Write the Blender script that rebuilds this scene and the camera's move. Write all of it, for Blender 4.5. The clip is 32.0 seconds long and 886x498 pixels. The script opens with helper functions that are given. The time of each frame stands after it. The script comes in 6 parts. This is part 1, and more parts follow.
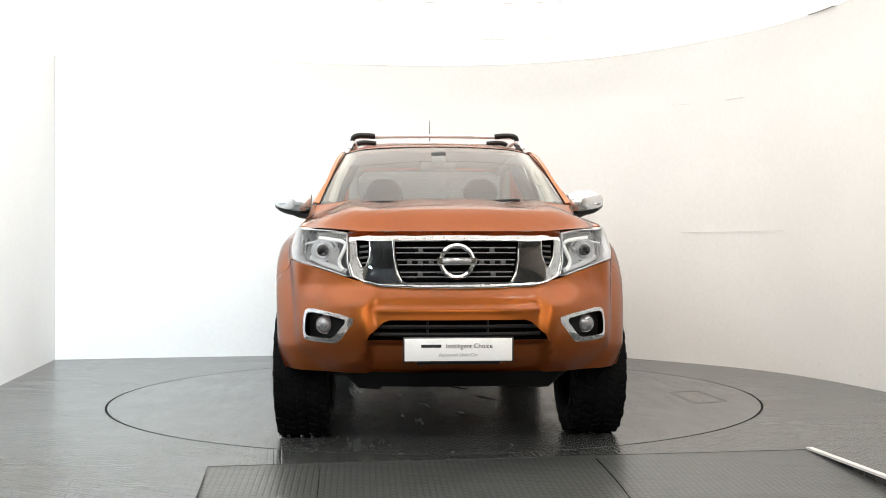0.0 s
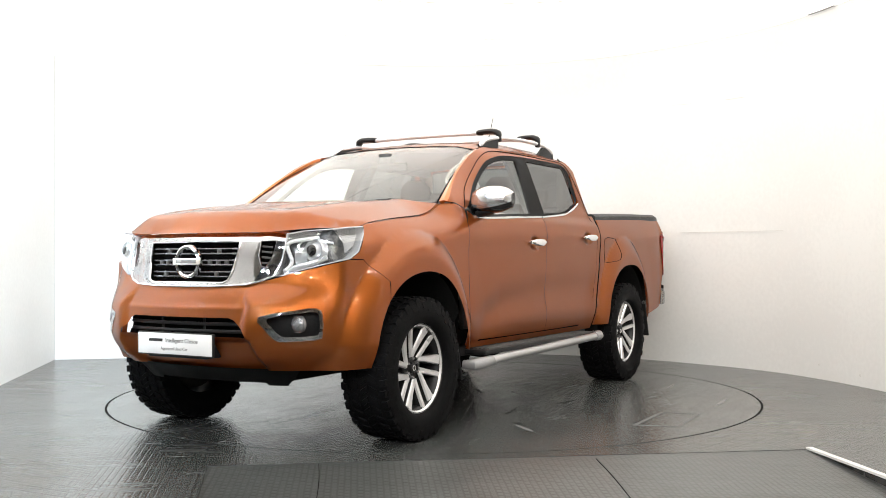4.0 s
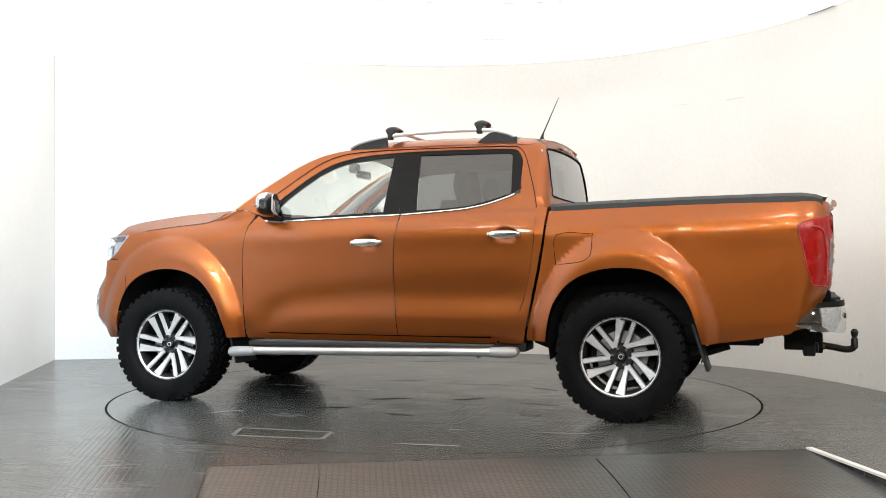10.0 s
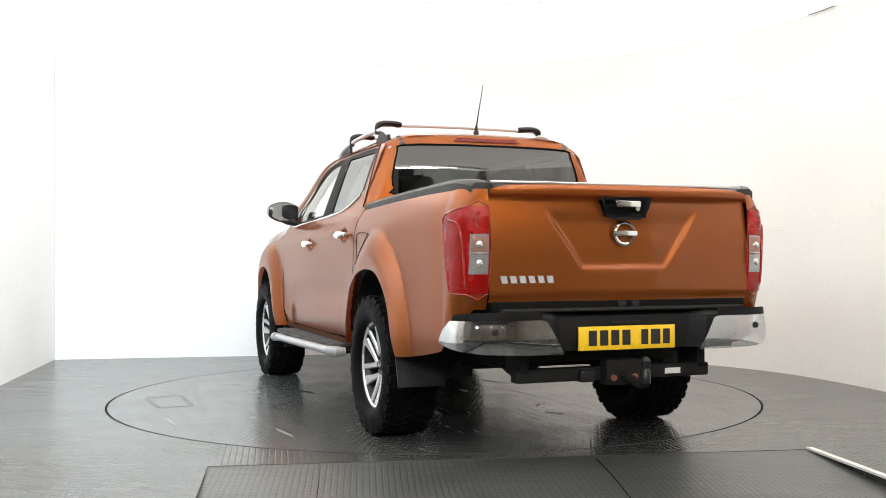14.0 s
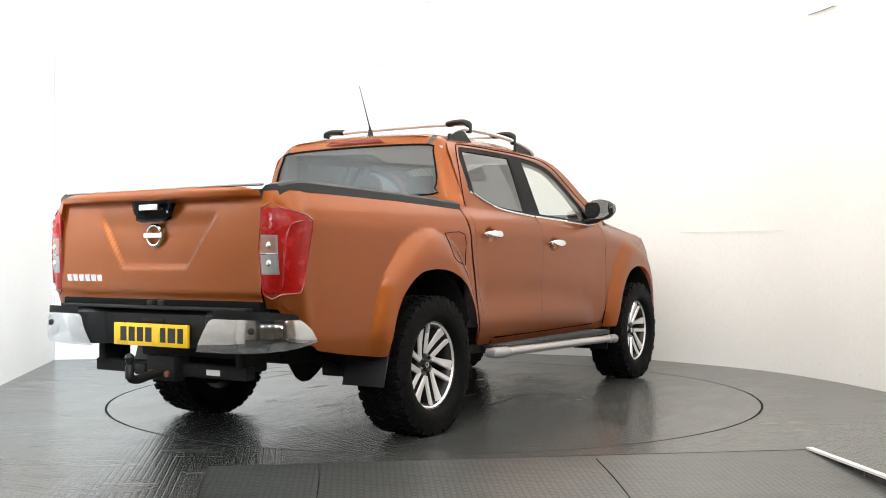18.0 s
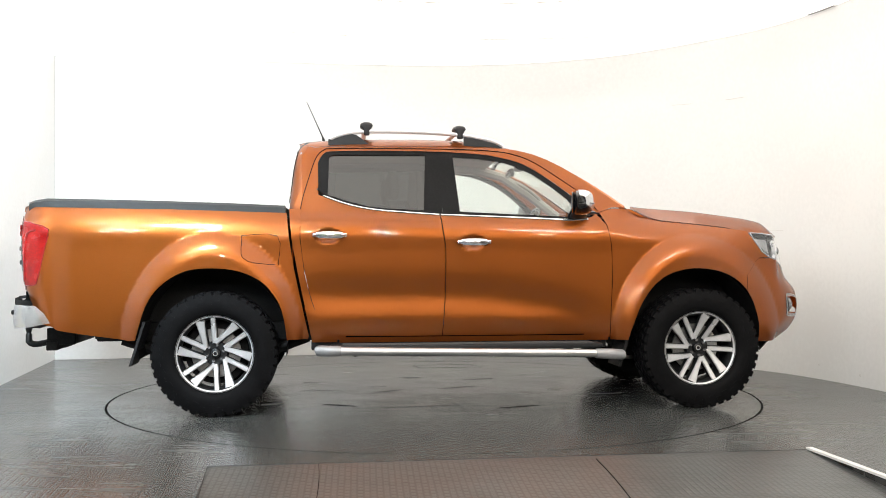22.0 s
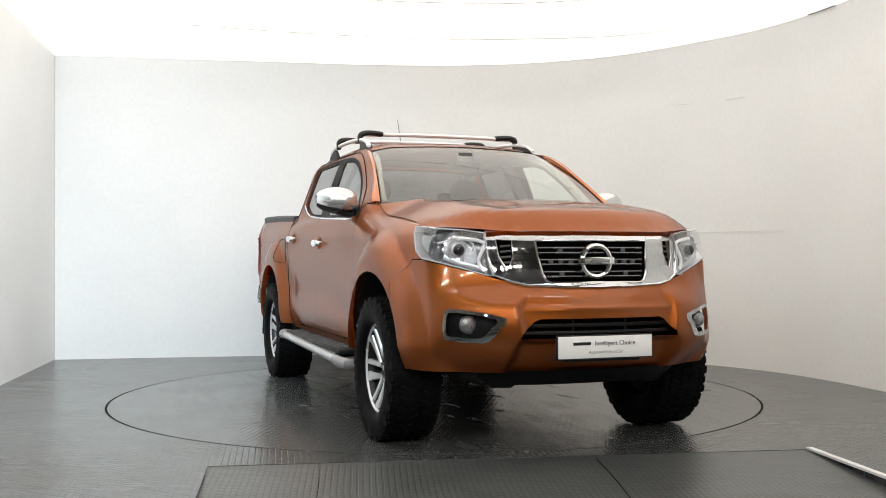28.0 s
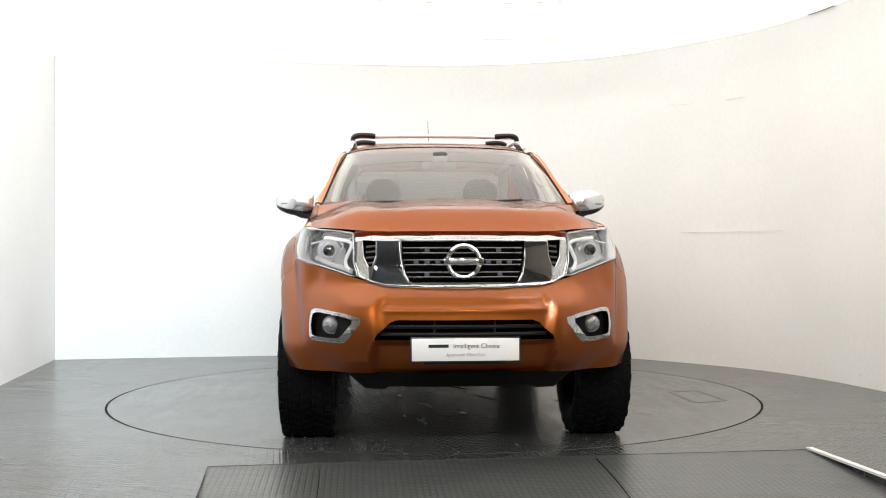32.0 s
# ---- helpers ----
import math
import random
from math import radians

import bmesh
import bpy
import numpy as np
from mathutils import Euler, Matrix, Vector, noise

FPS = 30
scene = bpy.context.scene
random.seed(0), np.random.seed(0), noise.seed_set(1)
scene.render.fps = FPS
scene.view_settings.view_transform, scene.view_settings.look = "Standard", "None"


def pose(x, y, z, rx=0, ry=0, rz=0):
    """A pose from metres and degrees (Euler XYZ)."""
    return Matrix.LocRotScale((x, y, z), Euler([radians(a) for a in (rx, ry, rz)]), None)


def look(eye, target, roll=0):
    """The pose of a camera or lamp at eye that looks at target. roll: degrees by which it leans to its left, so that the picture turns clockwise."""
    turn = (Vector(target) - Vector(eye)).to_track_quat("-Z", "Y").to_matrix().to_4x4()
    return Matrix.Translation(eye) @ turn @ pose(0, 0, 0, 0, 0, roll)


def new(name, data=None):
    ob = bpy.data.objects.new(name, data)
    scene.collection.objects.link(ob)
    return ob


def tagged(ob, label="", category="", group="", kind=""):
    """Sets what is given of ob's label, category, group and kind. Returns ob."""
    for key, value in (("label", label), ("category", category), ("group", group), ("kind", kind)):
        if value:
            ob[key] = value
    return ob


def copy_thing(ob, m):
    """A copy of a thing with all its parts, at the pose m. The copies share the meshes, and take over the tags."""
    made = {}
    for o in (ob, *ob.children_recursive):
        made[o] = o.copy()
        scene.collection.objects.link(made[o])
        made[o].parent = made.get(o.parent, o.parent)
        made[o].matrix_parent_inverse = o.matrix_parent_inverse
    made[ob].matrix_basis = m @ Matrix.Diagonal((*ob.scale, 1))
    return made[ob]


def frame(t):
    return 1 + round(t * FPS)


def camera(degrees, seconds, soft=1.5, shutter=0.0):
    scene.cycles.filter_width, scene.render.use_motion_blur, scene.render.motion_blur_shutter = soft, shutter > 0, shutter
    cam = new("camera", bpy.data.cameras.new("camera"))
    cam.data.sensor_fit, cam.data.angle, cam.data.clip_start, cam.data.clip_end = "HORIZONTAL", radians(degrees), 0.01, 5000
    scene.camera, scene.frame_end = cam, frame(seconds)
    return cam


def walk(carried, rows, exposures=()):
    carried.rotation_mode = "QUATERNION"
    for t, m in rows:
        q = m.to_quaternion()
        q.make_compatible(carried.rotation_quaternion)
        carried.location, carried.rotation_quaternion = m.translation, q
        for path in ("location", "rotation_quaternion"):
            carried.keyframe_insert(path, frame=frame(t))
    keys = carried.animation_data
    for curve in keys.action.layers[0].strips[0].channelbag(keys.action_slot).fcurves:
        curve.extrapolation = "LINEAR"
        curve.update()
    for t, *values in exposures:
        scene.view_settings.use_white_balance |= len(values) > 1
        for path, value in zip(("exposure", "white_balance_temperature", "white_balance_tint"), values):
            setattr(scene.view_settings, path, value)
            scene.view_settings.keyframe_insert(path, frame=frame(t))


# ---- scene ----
# Camera on a fixed stand in front of the turntable.
cam = camera(46.93, 32.0, soft=0.9)
CAM_POSE = pose(0.0, -7.469, 1.003, 90.415, 0.0, -0.475) @ pose(0, 0, 0, 0, 0, -0.135)
walk(cam, [(0.0, CAM_POSE), (32.0, CAM_POSE)],
     exposures=[(0.0, -0.2), (1.0, -0.22), (2.0, -0.22), (3.0, -0.28), (4.0, -0.02), (7.0, -0.2), (8.0, -0.12), (9.0, 0.0), (10.0, -0.18), (11.0, -0.5), (12.0, -0.3), (13.0, -0.1), (16.0, -0.05), (18.0, 0.0), (20.0, -0.08),
                (21.0, -0.2), (22.0, -0.14), (23.0, -0.05), (24.0, -0.2), (27.0, 0.02), (28.0, -0.6), (29.0, -0.48), (30.0, -0.24), (31.0, -0.22), (32.0, -0.24)])

# ---- light ----
world = bpy.data.worlds.new("world")
scene.world = world
world.use_nodes = True
world.node_tree.nodes["Background"].inputs[0].default_value = (0.9, 0.93, 1.0, 1)
world.node_tree.nodes["Background"].inputs[1].default_value = 0.15


def area_lamp(name, m, sx, sy, watts, colour):
    data = bpy.data.lights.new(name, "AREA")
    data.shape, data.size, data.size_y = "RECTANGLE", sx, sy
    data.energy, data.color = watts, colour
    ob = new(name, data)
    ob.matrix_world = m
    return ob


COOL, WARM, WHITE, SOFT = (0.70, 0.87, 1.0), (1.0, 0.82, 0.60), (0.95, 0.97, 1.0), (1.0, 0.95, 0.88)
# Unseen wall washers added to brighten the walls, under the front edge of the stage ceiling, to both sides: cool on the
# left, warm on the right. Each: place, aim, watts, tint.
ADDED_WASHERS = [(-1.75, -3.5, (-3.45, 0.6, 0.6), 74, COOL), (-2.3, -3.85, (-2.6, 2.6, 0.0), 2, COOL), (-1.75, -3.9, (-0.8, 3.0, 0.0), 4, WHITE),
           (1.75, -3.9, (0.1, 3.0, 0.0), 3, WHITE), (2.0, -3.7, (1.8, 2.6, 0.0), 2, WHITE), (2.5, -3.5, (3.1, 0.9, 0.9), 6, WARM)]
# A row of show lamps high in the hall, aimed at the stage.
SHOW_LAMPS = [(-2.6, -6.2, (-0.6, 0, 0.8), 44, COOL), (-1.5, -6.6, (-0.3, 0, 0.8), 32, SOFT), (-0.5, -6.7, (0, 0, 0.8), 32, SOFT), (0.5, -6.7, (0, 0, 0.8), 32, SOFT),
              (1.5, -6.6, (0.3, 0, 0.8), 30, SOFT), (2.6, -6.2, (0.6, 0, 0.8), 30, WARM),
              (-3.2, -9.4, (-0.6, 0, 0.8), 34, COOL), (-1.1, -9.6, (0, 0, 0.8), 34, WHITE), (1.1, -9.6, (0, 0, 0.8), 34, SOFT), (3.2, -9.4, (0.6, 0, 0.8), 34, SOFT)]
for px, py, aim, watts, tint in ADDED_WASHERS:
    area_lamp("added_washer_lamp", look((px, py, 2.86), aim), 0.80, 0.08, watts, tint).data.spread = radians(88)
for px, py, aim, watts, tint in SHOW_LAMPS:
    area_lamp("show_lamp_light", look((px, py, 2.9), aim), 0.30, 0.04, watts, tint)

# ---- materials ----
MATS = {}


def nodes_of(name):
    mat = bpy.data.materials.new(name)
    mat.use_nodes = True
    tree = mat.node_tree
    return mat, tree, tree.nodes, tree.links, tree.nodes["Principled BSDF"]


def ramp(nodes, stops):
    r = nodes.new("ShaderNodeValToRGB")
    while len(r.color_ramp.elements) < len(stops):
        r.color_ramp.elements.new(0.5)
    for e, (at, c) in zip(r.color_ramp.elements, stops):
        e.position, e.color = at, (c, c, c, 1) if isinstance(c, (int, float)) else (*c, 1)
    return r


def surface(name, colour, rough, metal=0.0, vary=0.12, scale=6.0, fine=90.0, bump=0.0, bump_scale=120.0, coat=0.0,
            rough_vary=0.08, spec=0.5):
    """A plain surface with variation at two scales in colour and gloss, and a fine relief."""
    mat, tree, nodes, links, p = nodes_of(name)
    co = nodes.new("ShaderNodeTexCoord")
    big, small = nodes.new("ShaderNodeTexNoise"), nodes.new("ShaderNodeTexNoise")
    big.inputs["Scale"].default_value, big.inputs["Detail"].default_value = scale, 4
    small.inputs["Scale"].default_value, small.inputs["Detail"].default_value = fine, 3
    for n in (big, small):
        links.new(co.outputs["Object"], n.inputs["Vector"])
    add = nodes.new("ShaderNodeMath")
    add.operation = "ADD"
    links.new(big.outputs[0], add.inputs[0])
    links.new(small.outputs[0], add.inputs[1])
    r = ramp(nodes, [(0.7, [c * (1 - vary) for c in colour]), (1.0, [min(1, c * (1 + vary)) for c in colour])])
    half = nodes.new("ShaderNodeMath")
    half.operation = "MULTIPLY"
    half.inputs[1].default_value = 0.85
    links.new(add.outputs[0], half.inputs[0])
    links.new(half.outputs[0], r.inputs[0])
    links.new(r.outputs[0], p.inputs["Base Color"])
    rr = nodes.new("ShaderNodeMapRange")
    rr.inputs["From Min"].default_value, rr.inputs["From Max"].default_value = 0.3, 0.7
    rr.inputs["To Min"].default_value, rr.inputs["To Max"].default_value = max(0.02, rough - rough_vary), min(1, rough + rough_vary)
    links.new(big.outputs[0], rr.inputs["Value"])
    links.new(rr.outputs[0], p.inputs["Roughness"])
    p.inputs["Metallic"].default_value = metal
    p.inputs["Coat Weight"].default_value = coat
    p.inputs["Coat Roughness"].default_value = 0.03
    p.inputs["Specular IOR Level"].default_value = spec
    if bump:
        bn, b = nodes.new("ShaderNodeTexNoise"), nodes.new("ShaderNodeBump")
        bn.inputs["Scale"].default_value = bump_scale
        b.inputs["Strength"].default_value, b.inputs["Distance"].default_value = bump, 0.002
        links.new(co.outputs["Object"], bn.inputs["Vector"])
        links.new(bn.outputs[0], b.inputs["Height"])
        links.new(b.outputs[0], p.inputs["Normal"])
    MATS[name] = mat
    return mat


def glass(name, tint, gloss=1.0, base=0.075):
    """Thin pane: what is behind it shows through tinted, with a mirror gloss that grows at grazing angles."""
    mat, tree, nodes, links, p = nodes_of(name)
    nodes.remove(p)
    tr, gl, mix, lw = (nodes.new("ShaderNode" + n) for n in ("BsdfTransparent", "BsdfGlossy", "MixShader", "LayerWeight"))
    tr.inputs[0].default_value = (*tint, 1)
    gl.inputs["Roughness"].default_value = 0.015
    gl.inputs["Color"].default_value = (gloss, gloss, gloss, 1)
    power, gain = nodes.new("ShaderNodeMath"), nodes.new("ShaderNodeMath")
    power.operation, power.inputs[1].default_value = "POWER", 4.0
    gain.operation, gain.inputs[1].default_value, gain.inputs[2].default_value = "MULTIPLY_ADD", 0.80, base
    links.new(lw.outputs["Facing"], power.inputs[0])
    links.new(power.outputs[0], gain.inputs[0])
    links.new(gain.outputs[0], mix.inputs[0])
    links.new(tr.outputs[0], mix.inputs[1])
    links.new(gl.outputs[0], mix.inputs[2])
    links.new(mix.outputs[0], nodes["Material Output"].inputs[0])
    MATS[name] = mat
    return mat


def paint_material():
    """Copper orange metallic paint: flakes under a clear coat."""
    mat, tree, nodes, links, p = nodes_of("orange_paint")
    co, vor = nodes.new("ShaderNodeTexCoord"), nodes.new("ShaderNodeTexVoronoi")
    vor.inputs["Scale"].default_value = 900
    links.new(co.outputs["Object"], vor.inputs["Vector"])
    r = ramp(nodes, [(0.0, (0.44, 0.112, 0.014)), (1.0, (0.56, 0.152, 0.022))])
    links.new(vor.outputs["Color"], r.inputs[0])
    links.new(r.outputs[0], p.inputs["Base Color"])
    p.inputs["Metallic"].default_value = 0.72
    p.inputs["Roughness"].default_value = 0.36
    p.inputs["Coat Weight"].default_value = 1.0
    p.inputs["Coat Roughness"].default_value = 0.006
    p.inputs["Coat IOR"].default_value = 1.62
    ns, b = nodes.new("ShaderNodeTexNoise"), nodes.new("ShaderNodeBump")
    ns.inputs["Scale"].default_value = 260
    b.inputs["Strength"].default_value, b.inputs["Distance"].default_value = 0.004, 0.001
    links.new(co.outputs["Object"], ns.inputs["Vector"])
    links.new(ns.outputs[0], b.inputs["Height"])
    links.new(b.outputs[0], p.inputs["Coat Normal"])
    MATS["orange_paint"] = mat


def floor_material(name, tread, gloss=0.25, row=0.034, length=0.055, relief=0.16):
    """Dark grey sheet with a raised tread pattern, worn patches and scuffs."""
    mat, tree, nodes, links, p = nodes_of(name)
    co = nodes.new("ShaderNodeTexCoord")
    big, mid = (nodes.new("ShaderNodeTexNoise") for _ in range(2))
    big.inputs["Scale"].default_value, big.inputs["Detail"].default_value = 0.7, 2
    mid.inputs["Scale"].default_value, mid.inputs["Detail"].default_value = 2.6, 2
    for n in (big, mid):
        links.new(co.outputs["Object"], n.inputs["Vector"])
    add = nodes.new("ShaderNodeMath")
    add.operation = "ADD"
    links.new(big.outputs[0], add.inputs[0])
    links.new(mid.outputs[0], add.inputs[1])
    r = ramp(nodes, [(0.30, (0.060, 0.065, 0.065)), (0.70, (0.096, 0.101, 0.100))])
    half = nodes.new("ShaderNodeMath")
    half.operation = "MULTIPLY"
    half.inputs[1].default_value = 0.5
    links.new(add.outputs[0], half.inputs[0])
    links.new(half.outputs[0], r.inputs[0])
    rr = nodes.new("ShaderNodeMapRange")
    rr.inputs["From Min"].default_value, rr.inputs["From Max"].default_value = 0.3, 0.7
    rr.inputs["To Min"].default_value, rr.inputs["To Max"].default_value = gloss - 0.03, gloss + 0.05
    links.new(half.outputs[0], rr.inputs["Value"])
    # tread: short raised bars, alternate rows turned
    tm = nodes.new("ShaderNodeMapping")
    tm.inputs["Scale"].default_value = (1, 1, 1)
    tm.inputs["Rotation"].default_value = (0, 0, tread)
    brick = nodes.new("ShaderNodeTexBrick")
    brick.inputs["Scale"].default_value = 1.0
    brick.inputs["Brick Width"].default_value = length
    brick.inputs["Row Height"].default_value = row
    brick.inputs["Mortar Size"].default_value = row * 0.22
    brick.inputs["Mortar Smooth"].default_value = 0.6
    links.new(co.outputs["Object"], tm.inputs[0])
    links.new(tm.outputs[0], brick.inputs["Vector"])
    b = nodes.new("ShaderNodeBump")
    b.inputs["Strength"].default_value, b.inputs["Distance"].default_value = max(relief, 0.001), 0.003
    b.invert = True
    links.new(brick.outputs["Fac"], b.inputs["Height"])
    links.new(b.outputs[0], p.inputs["Normal"])
    # relief shade put into the colour: the grooves between the bars are darkened
    groove_shade = nodes.new("ShaderNodeMix")
    groove_shade.data_type = "RGBA"
    groove_shade.blend_type = "MULTIPLY"
    groove_shade.inputs["B"].default_value = (0.55, 0.54, 0.53, 1)
    links.new(brick.outputs["Fac"], groove_shade.inputs["Factor"])
    links.new(r.outputs[0], groove_shade.inputs["A"])
    # long scuffs and stains, each with an outline of its own
    sm, streak, blotch = nodes.new("ShaderNodeMapping"), nodes.new("ShaderNodeTexNoise"), nodes.new("ShaderNodeTexNoise")
    sm.inputs["Scale"].default_value = (0.9, 5.0, 1.0)
    sm.inputs["Rotation"].default_value = (0, 0, 0.35)
    streak.inputs["Scale"].default_value, streak.inputs["Detail"].default_value, streak.inputs["Roughness"].default_value = 2.2, 6, 0.65
    blotch.inputs["Scale"].default_value, blotch.inputs["Detail"].default_value, blotch.inputs["Distortion"].default_value = 1.7, 5, 0.8
    links.new(co.outputs["Object"], sm.inputs[0])
    links.new(sm.outputs[0], streak.inputs["Vector"])
    links.new(co.outputs["Object"], blotch.inputs["Vector"])
    pale, dark = ramp(nodes, [(0.58, 1.0), (0.74, 1.45)]), ramp(nodes, [(0.30, 0.72), (0.42, 1.0)])
    links.new(streak.outputs[0], pale.inputs[0])
    links.new(blotch.outputs[0], dark.inputs[0])
    wear, worn = nodes.new("ShaderNodeMix"), nodes.new("ShaderNodeMix")
    for node in (wear, worn):
        node.data_type, node.blend_type = "RGBA", "MULTIPLY"
        node.inputs["Factor"].default_value = 1.0
    links.new(groove_shade.outputs["Result"], wear.inputs["A"])
    links.new(pale.outputs[0], wear.inputs["B"])
    links.new(wear.outputs["Result"], worn.inputs["A"])
    links.new(dark.outputs[0], worn.inputs["B"])
    links.new(worn.outputs["Result"], p.inputs["Base Color"])
    dull = nodes.new("ShaderNodeMapRange")
    dull.inputs["From Min"].default_value, dull.inputs["From Max"].default_value = 0.45, 0.75
    dull.inputs["To Min"].default_value, dull.inputs["To Max"].default_value = 0.0, 0.07
    gloss_sum = nodes.new("ShaderNodeMath")
    links.new(streak.outputs[0], dull.inputs["Value"])
    links.new(rr.outputs[0], gloss_sum.inputs[0])
    links.new(dull.outputs[0], gloss_sum.inputs[1])
    links.new(gloss_sum.outputs[0], p.inputs["Roughness"])
    p.inputs["Specular IOR Level"].default_value = 0.75
    MATS[name] = mat


def glow(name, colour, strength):
    mat, tree, nodes, links, p = nodes_of(name)
    p.inputs["Base Color"].default_value = (*colour, 1)
    p.inputs["Emission Color"].default_value = (*colour, 1)
    p.inputs["Emission Strength"].default_value = strength
    MATS[name] = mat


paint_material()
floor_material("tread_floor", 1.42, 0.225, 0.031, 0.048, 0.36)
floor_material("tread_disc", 0.5, 0.205, 0.038, 0.056, 0.26)
floor_material("tread_ramp", 1.50, 0.33, 0.029, 0.045, 0.28)
surface("wall_white", (0.80, 0.80, 0.79), 0.75, vary=0.02, scale=1.5, fine=30, bump=0.05, bump_scale=40)
surface("wall_mark", (0.68, 0.67, 0.65), 0.8, vary=0.1)
glow("ceiling_white", (1.0, 0.955, 0.885), 1.9)
surface("hall_tan", (0.62, 0.56, 0.48), 0.8, vary=0.12, scale=2)
surface("hall_grey", (0.22, 0.22, 0.22), 0.8, vary=0.15, scale=2)
glow("cove_glow", (1.0, 0.975, 0.93), 1.35)
surface("chrome", (0.86, 0.87, 0.88), 0.04, metal=1.0, vary=0.02, rough_vary=0.015)
surface("satin_aluminium", (0.60, 0.60, 0.61), 0.36, metal=1.0, vary=0.05, fine=200)
surface("machined_alloy", (0.72, 0.72, 0.73), 0.34, metal=0.65, vary=0.05, fine=200)
surface("dark_alloy", (0.020, 0.021, 0.022), 0.38, metal=0.5, vary=0.15)
surface("tyre_rubber", (0.0055, 0.0055, 0.006), 0.6, vary=0.3, scale=9, fine=140, bump=0.35, bump_scale=160, spec=0.06, rough_vary=0.1)
surface("black_plastic", (0.013, 0.013, 0.014), 0.5, vary=0.2, bump=0.25, bump_scale=400, spec=0.28)
surface("gloss_black", (0.010, 0.010, 0.011), 0.12, vary=0.2, coat=0.3)
surface("underbody_black", (0.010, 0.010, 0.010), 0.7, vary=0.35, scale=12, spec=0.2)
surface("seam_black", (0.005, 0.005, 0.005), 0.85, vary=0.2, spec=0.1)
surface("vinyl_cover", (0.015, 0.016, 0.017), 0.5, vary=0.2, bump=0.5, bump_scale=500)
surface("seat_cloth", (0.035, 0.034, 0.034), 0.85, vary=0.25, scale=14, bump=0.5, bump_scale=300)
surface("slat_grey", (0.17, 0.17, 0.18), 0.28, metal=0.6, vary=0.1)
surface("trim_grey", (0.06, 0.06, 0.06), 0.6, vary=0.15, bump=0.3, bump_scale=300)
surface("headliner", (0.42, 0.40, 0.37), 0.9, vary=0.06, bump=0.3, bump_scale=300)
surface("plate_white", (0.80, 0.80, 0.80), 0.3, vary=0.02)
surface("plate_yellow", (0.82, 0.52, 0.02), 0.3, vary=0.04)
surface("ink_black", (0.015, 0.015, 0.015), 0.45, vary=0.1)
surface("ink_grey", (0.22, 0.22, 0.22), 0.45, vary=0.1)
surface("tail_red", (0.50, 0.008, 0.006), 0.25, vary=0.15, scale=14, coat=0.6, bump=0.25, bump_scale=70)
surface("tail_dark_red", (0.28, 0.008, 0.008), 0.15, vary=0.15, coat=1.0)
surface("lamp_silver", (0.62, 0.63, 0.65), 0.20, metal=0.5, vary=0.08)
surface("lamp_smoke", (0.30, 0.30, 0.31), 0.25, metal=0.6, vary=0.15)
surface("lamp_bowl", (0.13, 0.135, 0.14), 0.22, metal=0.5, vary=0.2, scale=25)
surface("lamp_amber", (0.60, 0.36, 0.27), 0.2, metal=0.3, vary=0.06, scale=12, coat=1.0, bump=0.15, bump_scale=60)
surface("lamp_clear", (0.62, 0.60, 0.59), 0.16, metal=0.4, vary=0.06, scale=12, coat=1.0, bump=0.15, bump_scale=60)
surface("lamp_white", (0.78, 0.79, 0.80), 0.2, vary=0.04, coat=0.5)
surface("tape_residue", (0.125, 0.128, 0.126), 0.5, vary=0.4, scale=20)
surface("pale_patch", (0.42, 0.42, 0.41), 0.45, vary=0.3, scale=30)
surface("grey_scuff", (0.19, 0.19, 0.19), 0.4, vary=0.4, scale=30)
surface("dark_blotch", (0.035, 0.035, 0.035), 0.3, vary=0.3, scale=20)
surface("step_cap", (0.34, 0.34, 0.35), 0.4, metal=0.4, vary=0.06)
surface("rail_silver", (0.74, 0.74, 0.75), 0.42, metal=0.25, vary=0.04)
surface("satin_chrome", (0.66, 0.67, 0.68), 0.20, metal=0.85, vary=0.03)
surface("pillar_beige", (0.38, 0.36, 0.33), 0.9, vary=0.08)
surface("rust", (0.16, 0.06, 0.03), 0.85, vary=0.4, scale=30)
surface("disc_steel", (0.45, 0.44, 0.43), 0.35, metal=1.0, vary=0.15, scale=20)
surface("white_edge", (0.75, 0.74, 0.72), 0.5, vary=0.06)
surface("sticker_white", (0.6, 0.6, 0.58), 0.5, vary=0.1)
glass("clear_glass", (0.88, 0.93, 0.91), base=0.10)
glass("windscreen_glass", (0.84, 0.88, 0.85), base=0.09)
glass("privacy_glass", (0.13, 0.14, 0.14), base=0.09)
glass("lamp_glass", (0.94, 0.95, 0.96))


# ---- mesh helpers ----
def finish(name, bm, mat, parent=None, label="", angle=38, smooth=True):
    bmesh.ops.recalc_face_normals(bm, faces=bm.faces)
    lay = bm.verts.layers.float_vector.get("skin")
    if lay is not None:
        for f in bm.faces:
            own = [v[lay] for v in f.verts]
            if all(n.length > 0.5 for n in own) and sum((n.dot(f.normal) for n in own)) < 0:
                f.normal_flip()
    data = bpy.data.meshes.new(name)
    bm.to_mesh(data)
    bm.free()
    data.materials.append(MATS[mat])
    if smooth:
        for f in data.polygons:
            f.use_smooth = True
        data.set_sharp_from_angle(angle=radians(angle))
        skin_normals(data)
    ob = new(name, data)
    if parent is not None:
        ob.parent = parent
    return tagged(ob, label)


def part(name, bm, mat, parent, label="", angle=38):
    return finish(name, bm, mat, parent, label, angle)


